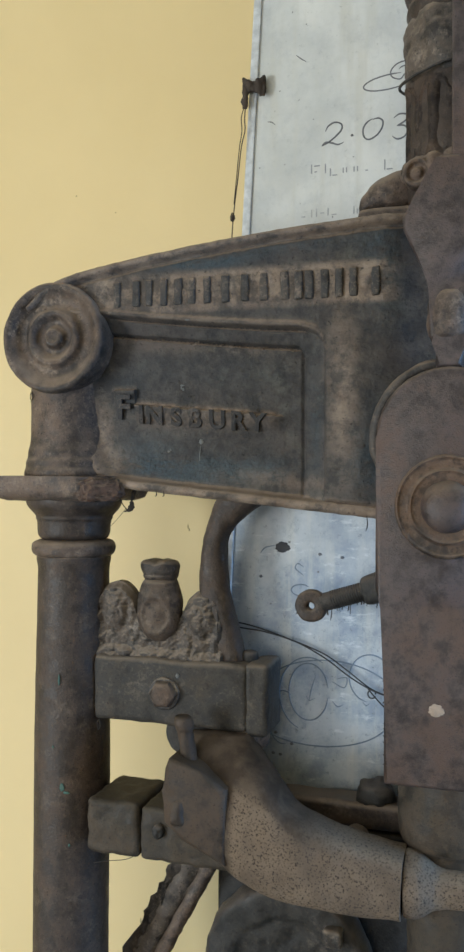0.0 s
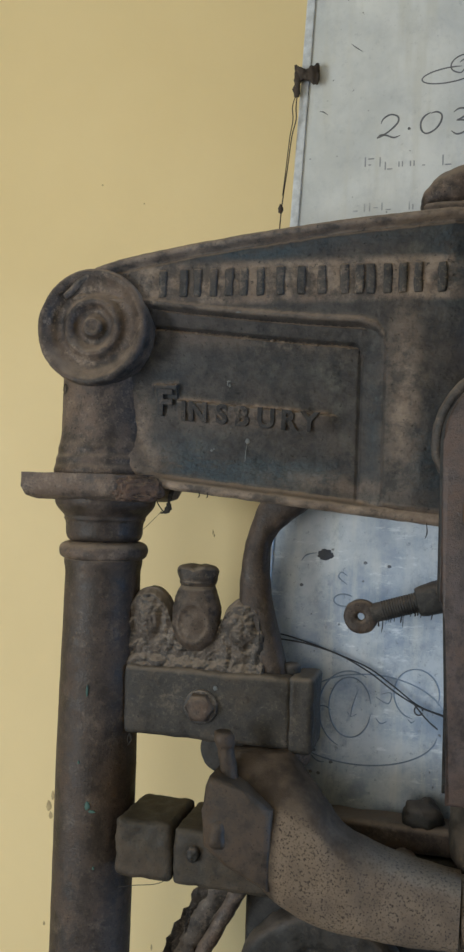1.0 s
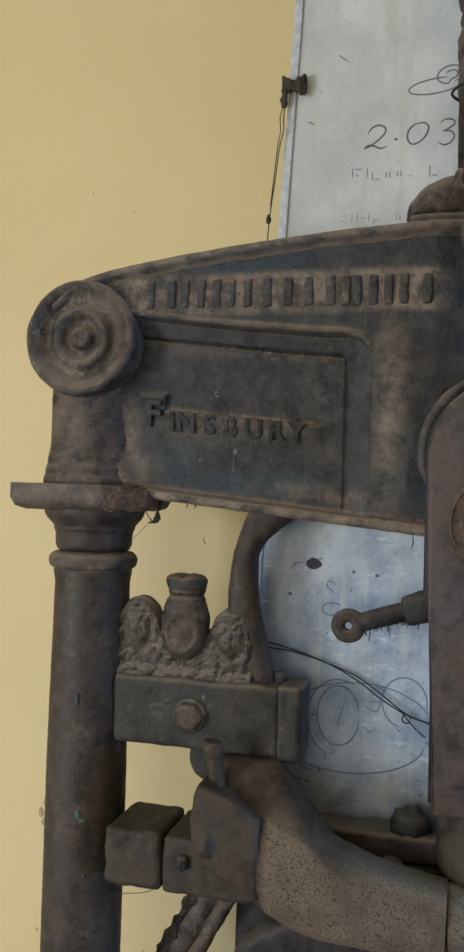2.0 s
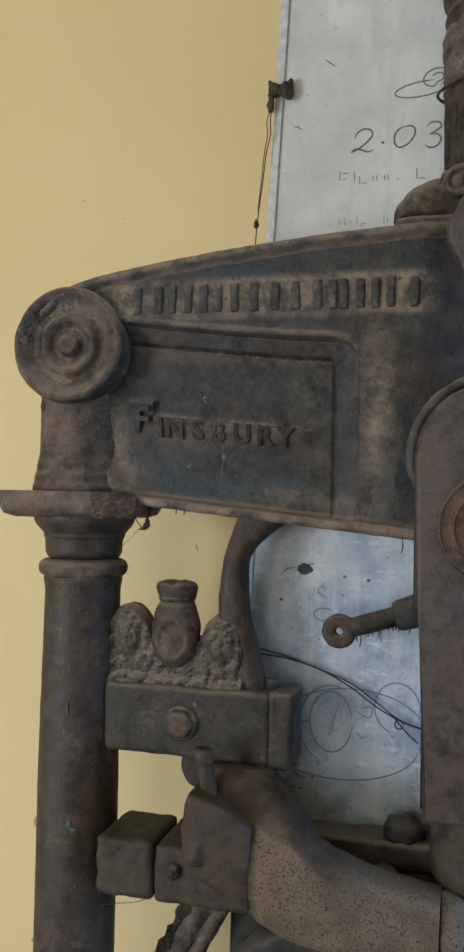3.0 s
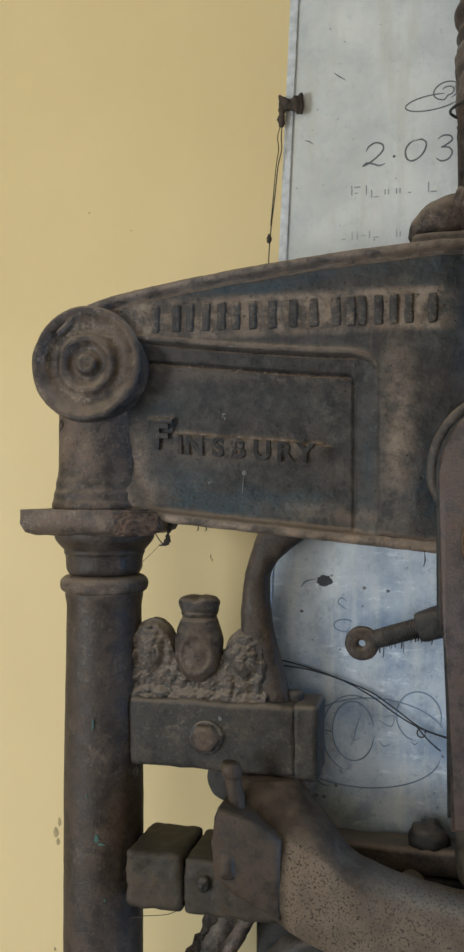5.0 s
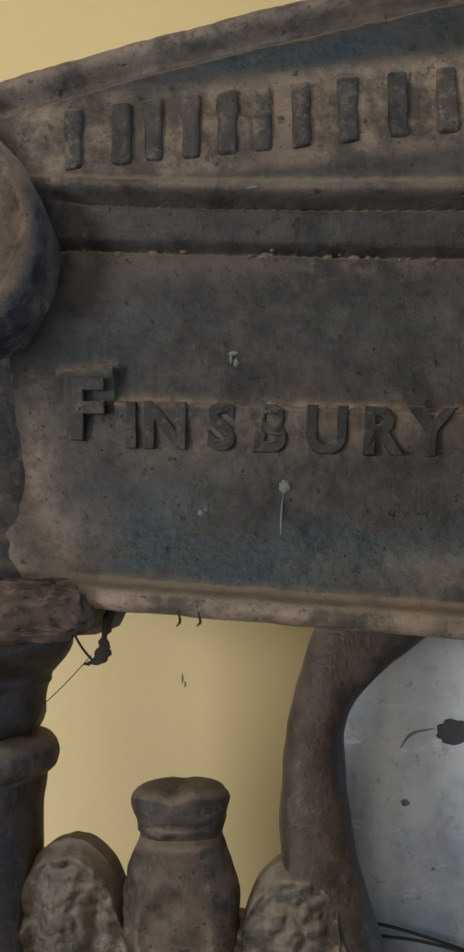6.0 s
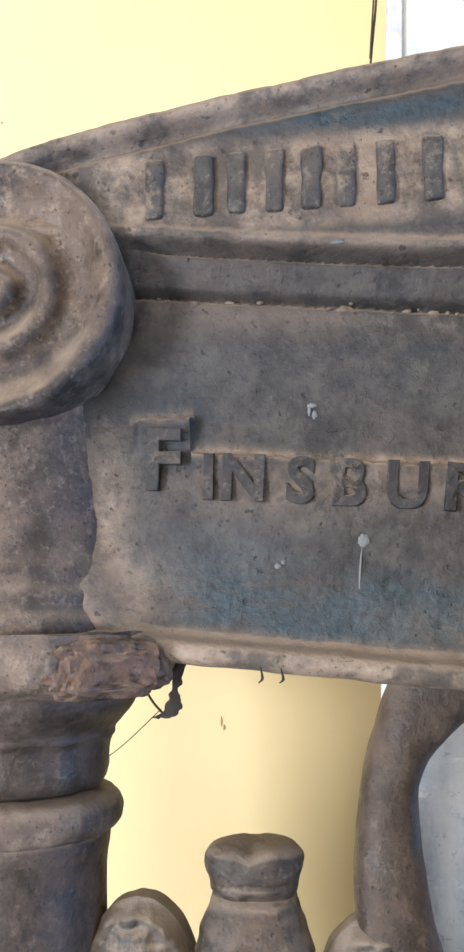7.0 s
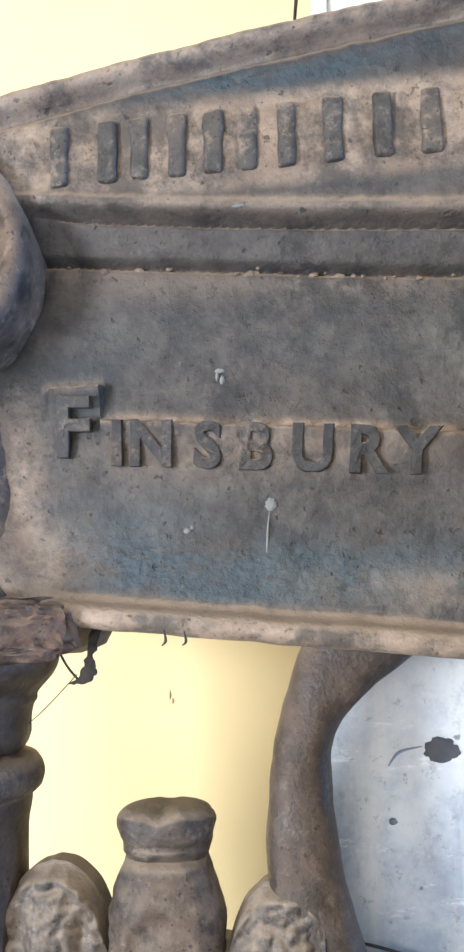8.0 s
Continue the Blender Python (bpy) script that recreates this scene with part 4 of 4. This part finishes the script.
for angle, reach in ((math.pi - 0.05, 1.0), (0.05, 1.0)):
    part("foot_scroll", claw(angle, reach), RUSTY_IRON, post)
part("volute", worn(turned([(0.0, -0.012), (0.004, -0.012), (0.006, -0.008), (0.0085, -0.008), (0.0105, -0.012), (0.0135, -0.012), (0.0150, -0.009), (0.0150, 0.012), (0.0, 0.012)], (MID - 0.034, 0.0, 1.6900), "y", 40, 0.002), 0.0010, 90.0), RUSTY_IRON, post, "small worn volute")
part("post_plinth", worn(block(MID - 0.096, MID + 0.096, 0.000, 0.076, 1.644, 1.662, 0.006, 14), 0.0013, 70.0), RUSTY_IRON, post)
part("leaf_band", worn(turned([(0.03, 1.688), (0.053, 1.688), (0.056, 1.700), (0.052, 1.712), (0.03, 1.716)], P3, "z", 90, 0.003, lambda a, h: 1 + 0.05 * math.cos(16 * a)), 0.0014, 90.0), RUSTY_IRON, post)
part("post_tie", cord([(P3[0] + 0.0575 * math.cos(a), P3[1] + 0.0575 * math.sin(a), 1.797 - 0.006 * math.sin(a * 2)) for a in [math.pi * (0.8 + 0.1 * k) for k in range(11)]], 0.0016, 8, 4), DARK_IRON, post)


# eye rod between beam and bracket
def rod_frame():
    a, b = Vector((0.2225, 0.040, 1.2420)), Vector((0.3215, 0.040, 1.2735))
    d = (b - a).normalized()
    return a, d, Vector((-d.z, 0, d.x))


def eye_rod():
    a, d, up = rod_frame()
    secs = []
    n = 120
    for k in range(n + 1):
        s = 0.012 + 0.080 * k / n
        thread = 0.0006 * (1 if (k // 2) % 2 else -0.2) if s > 0.022 else 0.0
        r = 0.0100 + thread
        secs.append((a + d * s, up * r, (0, r, 0)))
    return swept(secs, 2.0, 20, 1)


rod = part("eye_rod", eye_rod(), DARK_IRON, press, "threaded dark iron rod ending in an eye")


def eye():
    a, d, up = rod_frame()
    bm = bmesh.new()
    rows = []
    for k in range(40):
        t = 2 * math.pi * k / 40
        o = Vector((math.cos(t), 0, math.sin(t)))
        row = []
        for j in range(14):
            u = 2 * math.pi * j / 14
            cu, su = math.cos(u), math.sin(u)
            row.append(bm.verts.new(a + o * (0.0108 + 0.0072 * math.copysign(abs(cu) ** 0.5, cu)) + Vector((0, 0.0070 * math.copysign(abs(su) ** 0.5, su), 0))))
        rows.append(row)
    grid_faces(bm, rows, True, True)
    return worn(bm, 0.0006, 120.0)


part("eye", eye(), COLUMN_IRON, rod, "round eye with a clear hole")


def rod_nut():
    a, d, up = rod_frame()
    secs = [(a + d * s, up * r, (0, r, 0)) for s, r in ((0.060, 0.0100), (0.062, 0.0150), (0.080, 0.0165), (0.083, 0.0165), (0.100, 0.0170))]
    return worn(swept(secs, 3.0, 24, 3), 0.0012, 90.0)


part("nut", rod_nut(), DARK_IRON, rod)

# bars, nuts and drum further down and behind
back_bar = part("back_bar", worn(block(0.130, 0.335, 0.052, 0.093, 0.998, 1.0270, 0.006, 8), 0.0016, 45.0), COLUMN_IRON, press, "rough horizontal bar behind the lever")
part("nut", worn(turned([(0.0, 1.024), (0.020, 1.024), (0.021, 1.035), (0.016, 1.045), (0.008, 1.050), (0.0, 1.051)], (0.290, 0.071, 0), "z", 24, 0.003), 0.0042, 75.0), DARK_IRON, back_bar, "lumpy sooty nut")
part("nut", worn(turned([(0.0, 0.030), (0.013, 0.030), (0.015, 0.034), (0.015, 0.058), (0.0, 0.058)], (0.272, 0.0, 0.990), "y", 24, 0.003), 0.0016, 90.0), RUSTY_IRON, back_bar)
part("lower_bar", worn(block(0.130, 0.335, 0.060, 0.093, 0.950, 0.9940, 0.006, 8), 0.0016, 45.0), DARK_IRON, press)
part("stub", worn(turned([(0.0, 0.80), (0.047, 0.80), (0.047, 0.996), (0.050, 1.003), (0.057, 1.008), (0.057, 1.078), (0.052, 1.0885), (0.0, 1.0885)], (MID + 0.002, 0.045, 0), "z", 56, 0.006), 0.0010, 50.0), CLAMP_IRON, press, "round greenish-grey stub under the link")
drum = part("drum", worn(turned([(0.0, 0.080), (0.060, 0.080), (0.066, 0.074), (0.092, 0.074), (0.098, 0.079), (0.100, 0.088), (0.100, 0.118), (0.0, 0.118)], (0.186, 0.0, 0.811), "y", 96, 0.004), 0.0024, 55.0), DARK_IRON, press, "sooty round drum with a raised rim")
part("drum_nut", worn(block(0.232, 0.254, 0.060, 0.082, 0.858, 0.878, 0.004, 3), 0.0014, 90.0), CREST_IRON, drum)
part("cross_plate", worn(block(0.09, 0.33, 0.1185, 0.130, 0.70, 0.945, 0.006, 6), 0.0014, 45.0), DARK_IRON, press)


def strut(x, y, top, bottom, r):
    d = Vector((-0.47, 0, -0.883))
    a = Vector((x, y, top))
    k = (top - bottom) / 0.883
    return worn(worn(cord([a + d * (k * i / 24) for i in range(25)], r, 18, 3), 0.18 * r, 70.0, x * 9), 0.12 * r, 190.0, x)


part("strut", strut(0.0985, 0.100, 0.936, 0.56, 0.009), RUSTY_IRON, press, "slanting round brown strut")
part("strut", strut(0.0770, 0.110, 0.936, 0.56, 0.016), CREST_IRON, press, "slanting dusty strut with a torn edge")
def torn_sheet():
    """A crumpled sheet of scale hanging between the struts."""
    bm = bmesh.new()
    rows = []
    for i in range(41):
        t = i / 40
        row = []
        for j in range(15):
            u = j / 14
            x = 0.088 - 0.125 * t - 0.040 + 0.036 * u
            z = 0.930 - 0.235 * t
            p = Vector((x * 60, u * 2, z * 60))
            row.append(bm.verts.new((x + 0.006 * noise.noise(p * 1.3), 0.098 + 0.008 * noise.noise(p) + 0.003 * noise.noise(p * 3), z + 0.004 * noise.noise(p * 2))))
        rows.append(row)
    grid_faces(bm, rows)
    bmesh.ops.solidify(bm, geom=bm.faces[:], thickness=0.003)
    return bm


part("torn_sheet", torn_sheet(), CREST_IRON, press, "crumpled dusty sheet of iron scale")
part("strut_plate", worn(block(-0.150, 0.06, 0.085, 0.130, 0.50, 0.58, 0.006, 4), 0.001, 45.0), DARK_IRON, press)
part("side_leg", block(0.01, 0.05, 0.085, 0.130, 0.0, 0.55, 0.006), DARK_IRON, press)

# ---- marker board ----
TILT_BOARD = radians(2.7)
BOARD_AT = Vector((0.1225, 0.122, 1.82))        # a point of its left edge
BOARD_TURN = Matrix.Translation(BOARD_AT) @ Matrix.Rotation(TILT_BOARD, 4, "Y")
board = thing("marker_board", (0.5, 0.15, 1.0), "grey-stained white marker board with wiped writing, leaning slightly", "whiteboard")


def on_board(bm):
    bm.transform(BOARD_TURN)
    return bm


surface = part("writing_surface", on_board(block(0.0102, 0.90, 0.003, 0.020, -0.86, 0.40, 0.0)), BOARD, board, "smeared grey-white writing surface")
for x0, x1, z0, z1 in ((0.0, 0.0100, -0.870, 0.410), (0.9002, 0.910, -0.870, 0.410), (0.0102, 0.90, -0.870, -0.8602), (0.0102, 0.90, 0.4002, 0.410)):
    part("frame_strip", on_board(block(x0, x1, 0.0, 0.0230, z0, z1, 0.0012)), ALUMINIUM, board, "dull aluminium edging strip")


for x in (0.12, 0.79):
    for z in (-0.75, 0.30):
        part("wall_batten", on_board(block(x, x + 0.06, 0.0204, 0.1685, z - 0.03, z + 0.03, 0.002)), ALUMINIUM, board)


def stroke(points, width=0.0011):
    """An ink stroke lying on the board, given in the room's x and z."""
    pts = [(x, BOARD_AT.y + 0.0030, z) for x, z in points]
    return cord(pts, width, 6, 5, 0.4)


def arc(cx, cz, rx, rz, a0, a1, n=14, turn=0.0):
    out = []
    for k in range(n + 1):
        a = radians(a0 + (a1 - a0) * k / n)
        x, z = rx * math.cos(a), rz * math.sin(a)
        c, s = math.cos(radians(turn)), math.sin(radians(turn))
        out.append((cx + c * x - s * z, cz + s * x + c * z))
    return out


# the readable figures, written by hand
def pen(x, z):
    return 0.2260 + x * 0.001, 1.7918 + z * 0.001


for pts in ([(-7, 5), (-4, 11), (4, 15), (12, 12), (12, 5), (4, -3), (-5, -9), (-11, -11), (-7, -8), (0, -9), (8, -12), (15, -10)],
            [(49, 14), (42, 10), (38, 3), (39, -6), (45, -10), (54, -6), (60, 2), (61, 10), (56, 14), (49, 13)],
            [(74, 12), (80, 16), (88, 15), (90, 10), (83, 5), (78, 3), (86, 2), (90, -4), (86, -11), (78, -13), (72, -9)]):
    part("figure_stroke", stroke([pen(*p) for p in pts], 0.0010), INK, surface, "handwritten black figure")
part("figure_dot", fleck(*pen(25, -3), 0.0016, 0.0014, BOARD_AT.y + 0.0027), INK, surface)
part("swirl", stroke(arc(0.294, 1.8470, 0.030, 0.0085, 60, 330, 16, 6), 0.0008), INK, surface)
part("swirl", stroke(arc(0.3100, 1.8590, 0.0145, 0.0098, -80, 250, 14, 15) + arc(0.3115, 1.8585, 0.007, 0.0050, -100, 140, 8, 15), 0.0008), INK, surface)
# lines too faint to read: plain bars
def ink_bar(x, z, w, h):
    return block(x, x + w, BOARD_AT.y + 0.0026, BOARD_AT.y + 0.0032, z, z + h, 0.0)


for x, z, w, h in ((0.2015, 1.7480, 0.0016, 0.0110), (0.2055, 1.7560, 0.0070, 0.0014), (0.2060, 1.7490, 0.0030, 0.0013), (0.2185, 1.7470, 0.0014, 0.0110), (0.2245, 1.7430, 0.0015, 0.0090), (0.2275, 1.7430, 0.0060, 0.0013), (0.2400, 1.7455, 0.0013, 0.0060), (0.2440, 1.7455, 0.0013, 0.0060),
                                  (0.2530, 1.7455, 0.0013, 0.0060), (0.2570, 1.7455, 0.0013, 0.0060), (0.2670, 1.7450, 0.0030, 0.0013), (0.2890, 1.7440, 0.0014, 0.0120), (0.2920, 1.7440, 0.0070, 0.0013)):
    part("ink_bar", ink_bar(x, z, w, h), PALE_INK, surface)
for x, z, w, h in ((0.1900, 1.6960, 0.0050, 0.0014), (0.2020, 1.6955, 0.0014, 0.0090), (0.2080, 1.6955, 0.0014, 0.0100), (0.2130, 1.6990, 0.0050, 0.0013), (0.2220, 1.6960, 0.0014, 0.0090), (0.2270, 1.6960, 0.0060, 0.0013), (0.2530, 1.6955, 0.0014, 0.0090), (0.2570, 1.6955, 0.0014, 0.0060)):
    part("ink_bar", ink_bar(x, z, w, h), PALE_ROW, surface)
part("ink_dash", stroke([(0.182, 1.8940), (0.188, 1.8890), (0.195, 1.8840)], 0.0007), INK, surface)
part("ink_dash", stroke([(0.147, 1.817), (0.152, 1.816), (0.157, 1.812)], 0.0007), INK, surface)
# wiped drawing of loops lower down
for cx, cz, rx, rz, a0, a1 in ((0.265, 1.142, 0.025, 0.028, -20, 260), (0.191, 1.121, 0.024, 0.034, 10, 350), (0.215, 1.113, 0.083, 0.047, 20, 200), (0.200, 1.100, 0.089, 0.043, 170, 355),
                               (0.191, 1.118, 0.036, 0.044, 60, 250), (0.181, 1.242, 0.012, 0.007, 40, 300), (0.160, 1.088, 0.019, 0.032, 60, 280)):
    part("wiped_loop", stroke(arc(cx + 0.012, cz + 0.005, rx, rz, a0, a1), 0.0008), BLUE_INK, surface)
for pts in ([(0.196, 1.275), (0.189, 1.279), (0.186, 1.273), (0.196, 1.265)], [(0.200, 1.246), (0.196, 1.240), (0.197, 1.232)], [(0.240, 1.222), (0.243, 1.229), (0.250, 1.228)],
            [(0.212, 1.147), (0.206, 1.128), (0.204, 1.115)], [(0.204, 1.115), (0.2, 1.121)], [(0.204, 1.115), (0.211, 1.119)], [(0.232, 1.140), (0.246, 1.134), (0.249, 1.146), (0.238, 1.144)],
            [(0.232, 1.117), (0.238, 1.111), (0.245, 1.114)], [(0.268, 1.119), (0.272, 1.115), (0.276, 1.118)], [(0.142, 1.290), (0.148, 1.297), (0.160, 1.300)]):
    part("wiped_scribble", stroke(pts, 0.0008), BLUE_INK, surface)
part("ink_blot", fleck(0.1700, 1.2980, 0.0085, 0.0062, BOARD_AT.y + 0.0027), SOOT, surface, "black smudge")
for x, z in ((0.203, 1.287), (0.230, 1.284), (0.150, 1.070), (0.170, 1.058), (0.147, 1.045), (0.156, 1.044), (0.130, 1.258)):
    part("ink_blot", fleck(x + 0.013, z + 0.004, 0.0021, 0.0017, BOARD_AT.y + 0.0027), INK, surface)

# rag and thread at the board's edge
rag = thing("rag_tie", (0.1285, 0.1160, 1.8405), "dark dirty rag knotted at the board's edge with a hanging thread", "rag")


def rag_body():
    secs = [((0.1175, 0.1170, 1.8675), (0, 0, 0.0035), (0, 0.003, 0)), ((0.1235, 0.1160, 1.8615), (0, 0, 0.0075), (0, 0.006, 0)), ((0.1305, 0.1150, 1.8575), (0, 0, 0.0055), (0, 0.006, 0)),
            ((0.1385, 0.1160, 1.8580), (0, 0, 0.0100), (0, 0.006, 0)), ((0.1445, 0.1170, 1.8585), (0, 0, 0.0130), (0, 0.005, 0)), ((0.1465, 0.1180, 1.8585), (0, 0, 0.0100), (0, 0.002, 0))]
    return worn(swept(secs, 2.0, 24, 6), 0.0030, 170.0)


part("rag", rag_body(), THREAD, rag)
part("rag_tail", worn(swept([((0.1225, 0.1170, 1.8635), (0.0035, 0, 0), (0, 0.003, 0)), ((0.1205, 0.1160, 1.8475), (0.0046, 0, 0), (0, 0.003, 0)), ((0.1210, 0.1160, 1.8325), (0.0030, 0, 0), (0, 0.002, 0))], 2.0, 14, 6), 0.0024, 200.0), THREAD, rag)
part("thread", cord([(0.1215, 0.1160, 1.8365), (0.1205, 0.1160, 1.8195), (0.1210, 0.1160, 1.8055), (0.1165, 0.1160, 1.7855), (0.1125, 0.1160, 1.7485), (0.1090, 0.1160, 1.7205), (0.1065, 0.1160, 1.6945), (0.1050, 0.1160, 1.6605), (0.1045, 0.1160, 1.5505)], 0.0007, 6, 4), THREAD, rag)
part("thread", cord([(0.1210, 0.1150, 1.8365), (0.1165, 0.1150, 1.8215), (0.1175, 0.1150, 1.8055), (0.1145, 0.1150, 1.7855), (0.1110, 0.1150, 1.7485), (0.1080, 0.1150, 1.7165)], 0.0006, 6, 4), THREAD, rag)
part("thread_knot", worn(turned([(0.0, 1.6950), (0.0028, 1.6975), (0.0030, 1.7030), (0.0, 1.7065)], (0.1060, 0.116, 0), "z", 12, 0.002), 0.0013, 300.0), THREAD, rag)

# twisted wire in front of the board
wire = thing("twisted_wire", (0.18, 0.117, 1.18), "thin black twisted wire stretched in front of the board", "wire")
W1 = [(0.082, 1.207), (0.121, 1.202), (0.151, 1.197), (0.190, 1.186), (0.225, 1.171), (0.252, 1.153), (0.280, 1.136), (0.309, 1.127), (0.355, 1.112)]
for sgn in (-1, 1):
    pts = [(x, 0.117 + 0.001 * sgn, z + sgn * (0.0012 + 0.0014 * math.sin(1.7 * k))) for k, (x, z) in enumerate(W1)]
    part("strand", cord(pts, 0.0009, 6, 6), BLACK_WIRE, wire)
part("wire_end", cord([(0.275, 0.116, 1.138), (0.283, 0.115, 1.129), (0.292, 0.115, 1.120), (0.301, 0.115, 1.113)], 0.0009, 6, 5), BLACK_WIRE, wire)
part("wire_loop", cord([(x, 0.1155, z) for x, z in arc(0.2800, 1.1315, 0.0045, 0.005, 0, 340)], 0.0009, 6, 2), BLACK_WIRE, wire)

# the board, its rag and the wire hang close behind the press
CLOSE = Matrix.Translation((0.345, -0.885, 1.385)) @ Matrix.Scale(0.975, 4) @ Matrix.Translation((-0.345, 0.885, -1.385))
for ob in (board, rag, wire):
    ob.matrix_basis = CLOSE @ ob.matrix_basis

# sooty cobwebs hanging off the press
web = thing("cobweb", (0.018, 0.002, 1.352), "sooty cobweb shred hanging under the beam", "cobweb")
part("shred", worn(swept([((0.0245, 0.002, 1.372), (0.0020, 0, 0), (0, 0.001, 0)), ((0.0225, 0.001, 1.363), (0.0030, 0, 0), (0, 0.001, 0)), ((0.0210, 0.000, 1.356), (0.0014, 0, 0), (0, 0.001, 0)),
                         ((0.0203, 0.000, 1.350), (0.0034, 0, 0), (0, 0.001, 0)), ((0.0180, 0.000, 1.3445), (0.0042, 0, 0), (0, 0.001, 0)), ((0.0125, 0.000, 1.3425), (0.0020, 0, 0), (0, 0.001, 0))], 2.0, 12, 6), 0.0016, 300.0), WEB, web)
part("thread", cord([(0.002, 0.004, 1.366), (0.006, 0.001, 1.357), (0.0105, 0.000, 1.350), (0.0150, 0.000, 1.345)], 0.0006, 5, 4), WEB, web)
part("thread", cord([(0.0110, 0.002, 1.369), (0.008, 0.001, 1.360), (0.004, 0.000, 1.354)], 0.0003, 5, 4), WEB, web)
part("thread", cord([(0.0145, 0.0, 1.347), (-0.008, 0.012, 1.328), (-0.036, 0.030, 1.310)], 0.00025, 5, 4), WEB, web)
random.seed(5)
fuzz = thing("cobweb", (0.24, 0.040, 1.235), "sooty cobweb tufts clinging under the threaded rod", "cobweb")
for k in range(16):
    x = 0.240 + 0.0045 * k + random.uniform(-0.002, 0.002)
    z = 1.2360 + (x - 0.238) * 0.32
    ln = random.choice((0.002, 0.003, 0.004, 0.006, 0.011))
    lean = random.uniform(-0.0015, 0.0015)
    part("tuft", cord([(x, 0.038, z + 0.005), (x + lean * 0.4, 0.037, z - ln * 0.5), (x + lean, 0.037, z - ln)], random.uniform(0.0004, 0.0009), 5, 3, 0.5), WEB, fuzz)
for x, z, ln in ((0.2875, 1.3400, 0.013), (0.0520, 1.3640, 0.004), (0.0610, 1.3630, 0.003)):
    beam_web = thing("cobweb", (x, 0.004, z), "sooty cobweb thread hanging from the beam", "cobweb")
    part("thread", cord([(x, 0.004, z + 0.003), (x + 0.001, 0.003, z - 0.5 * ln), (x - 0.0008, 0.003, z - ln)], 0.0007, 5, 3, 0.4), WEB, beam_web)
for x, y, z in ((-0.0185, 0.010, 1.1020), (-0.1080, 0.008, 1.4800)):
    edge_web = thing("cobweb", (x, y, z), "small grey cobweb tangle on rusty iron", "cobweb")
    for k in range(5):
        a = 1.3 * k
        part("thread", cord([(x, y, z + 0.002), (x + 0.003 * math.cos(a), y, z - 0.004 + 0.002 * math.sin(2 * a)), (x + 0.002 * math.sin(a), y, z - 0.007 - 0.001 * k)], 0.0004, 5, 3, 0.5), WEB, edge_web)
fringe = thing("cobweb", (0.312, -0.028, 1.17), "black cobweb fringe along the edge of the link plate", "cobweb")
for k in range(22):
    z = 1.100 + 0.0068 * k + random.uniform(-0.002, 0.002)
    ln = random.uniform(0.0012, 0.0040)
    part("tuft", cord([(0.3135, -0.028, z), (0.3125 - 0.5 * ln, -0.028, z - 0.001), (0.3125 - ln, -0.028, z + random.uniform(-0.003, 0.001))], random.uniform(0.0005, 0.0011), 5, 3, 0.4), WEB, fringe)
clamp_web = thing("cobweb", (0.0, 0.0, 0.95), "fine grey cobweb thread below the clamp", "cobweb")
part("thread", cord([(-0.036, 0.030, 0.928), (-0.010, 0.012, 0.942), (0.020, 0.002, 0.952), (0.037, 0.0, 0.962)], 0.0004, 5, 4), WEB, clamp_web)

# small marks on the plaster
OLD_DIRT = simple("old_wall_dirt", (0.46, 0.345, 0.18), 0.8)
WALL_MARKS = [(-0.0048, 1.3127, 0.0008, 0.0035), (-0.0028, 1.3084, 0.0009, 0.0020), (-0.2330, 0.9156, 0.0039, 0.0070), (-0.2297, 0.9027, 0.0029, 0.0049), (-0.2275, 0.9309, 0.0025, 0.0060), (-0.2340, 0.7509, 0.0015, 0.0029), (-0.1853, 1.7997, 0.0011, 0.0011), (-0.1213, 1.7695, 0.0009, 0.0009), (-0.2493, 1.6199, 0.0010, 0.0013), (-0.0726, 0.7434, 0.0013, 0.0039)]
for x, z, rx, rz in WALL_MARKS:
    part("wall_mark", fleck(x, z, rx, rz, WALL_Y), OLD_DIRT, wall_north, "brown dirt mark")

# the beam's face leans forward towards its top; bracket and strap stand back behind it
def slid(ob, amount):
    """Moves a mesh to or from the middle of the room, point by point."""
    for v in ob.data.vertices:
        away = v.co - Vector((0.330, -0.885, 1.383))
        v.co += away / away.y * amount(v.co.z)


for ob in (beam, *beam.children):
    slid(ob, lambda z: 0.085 * (1.505 - z))
for ob in (bracket, *bracket.children_recursive, *[o for o in press.children if o.name.startswith(("curved_strap", "strap_nut"))]):
    slid(ob, lambda z: 0.010)
slid(roundel, lambda z: 0.002)
for ob in web.children:
    slid(ob, lambda z: 0.040)
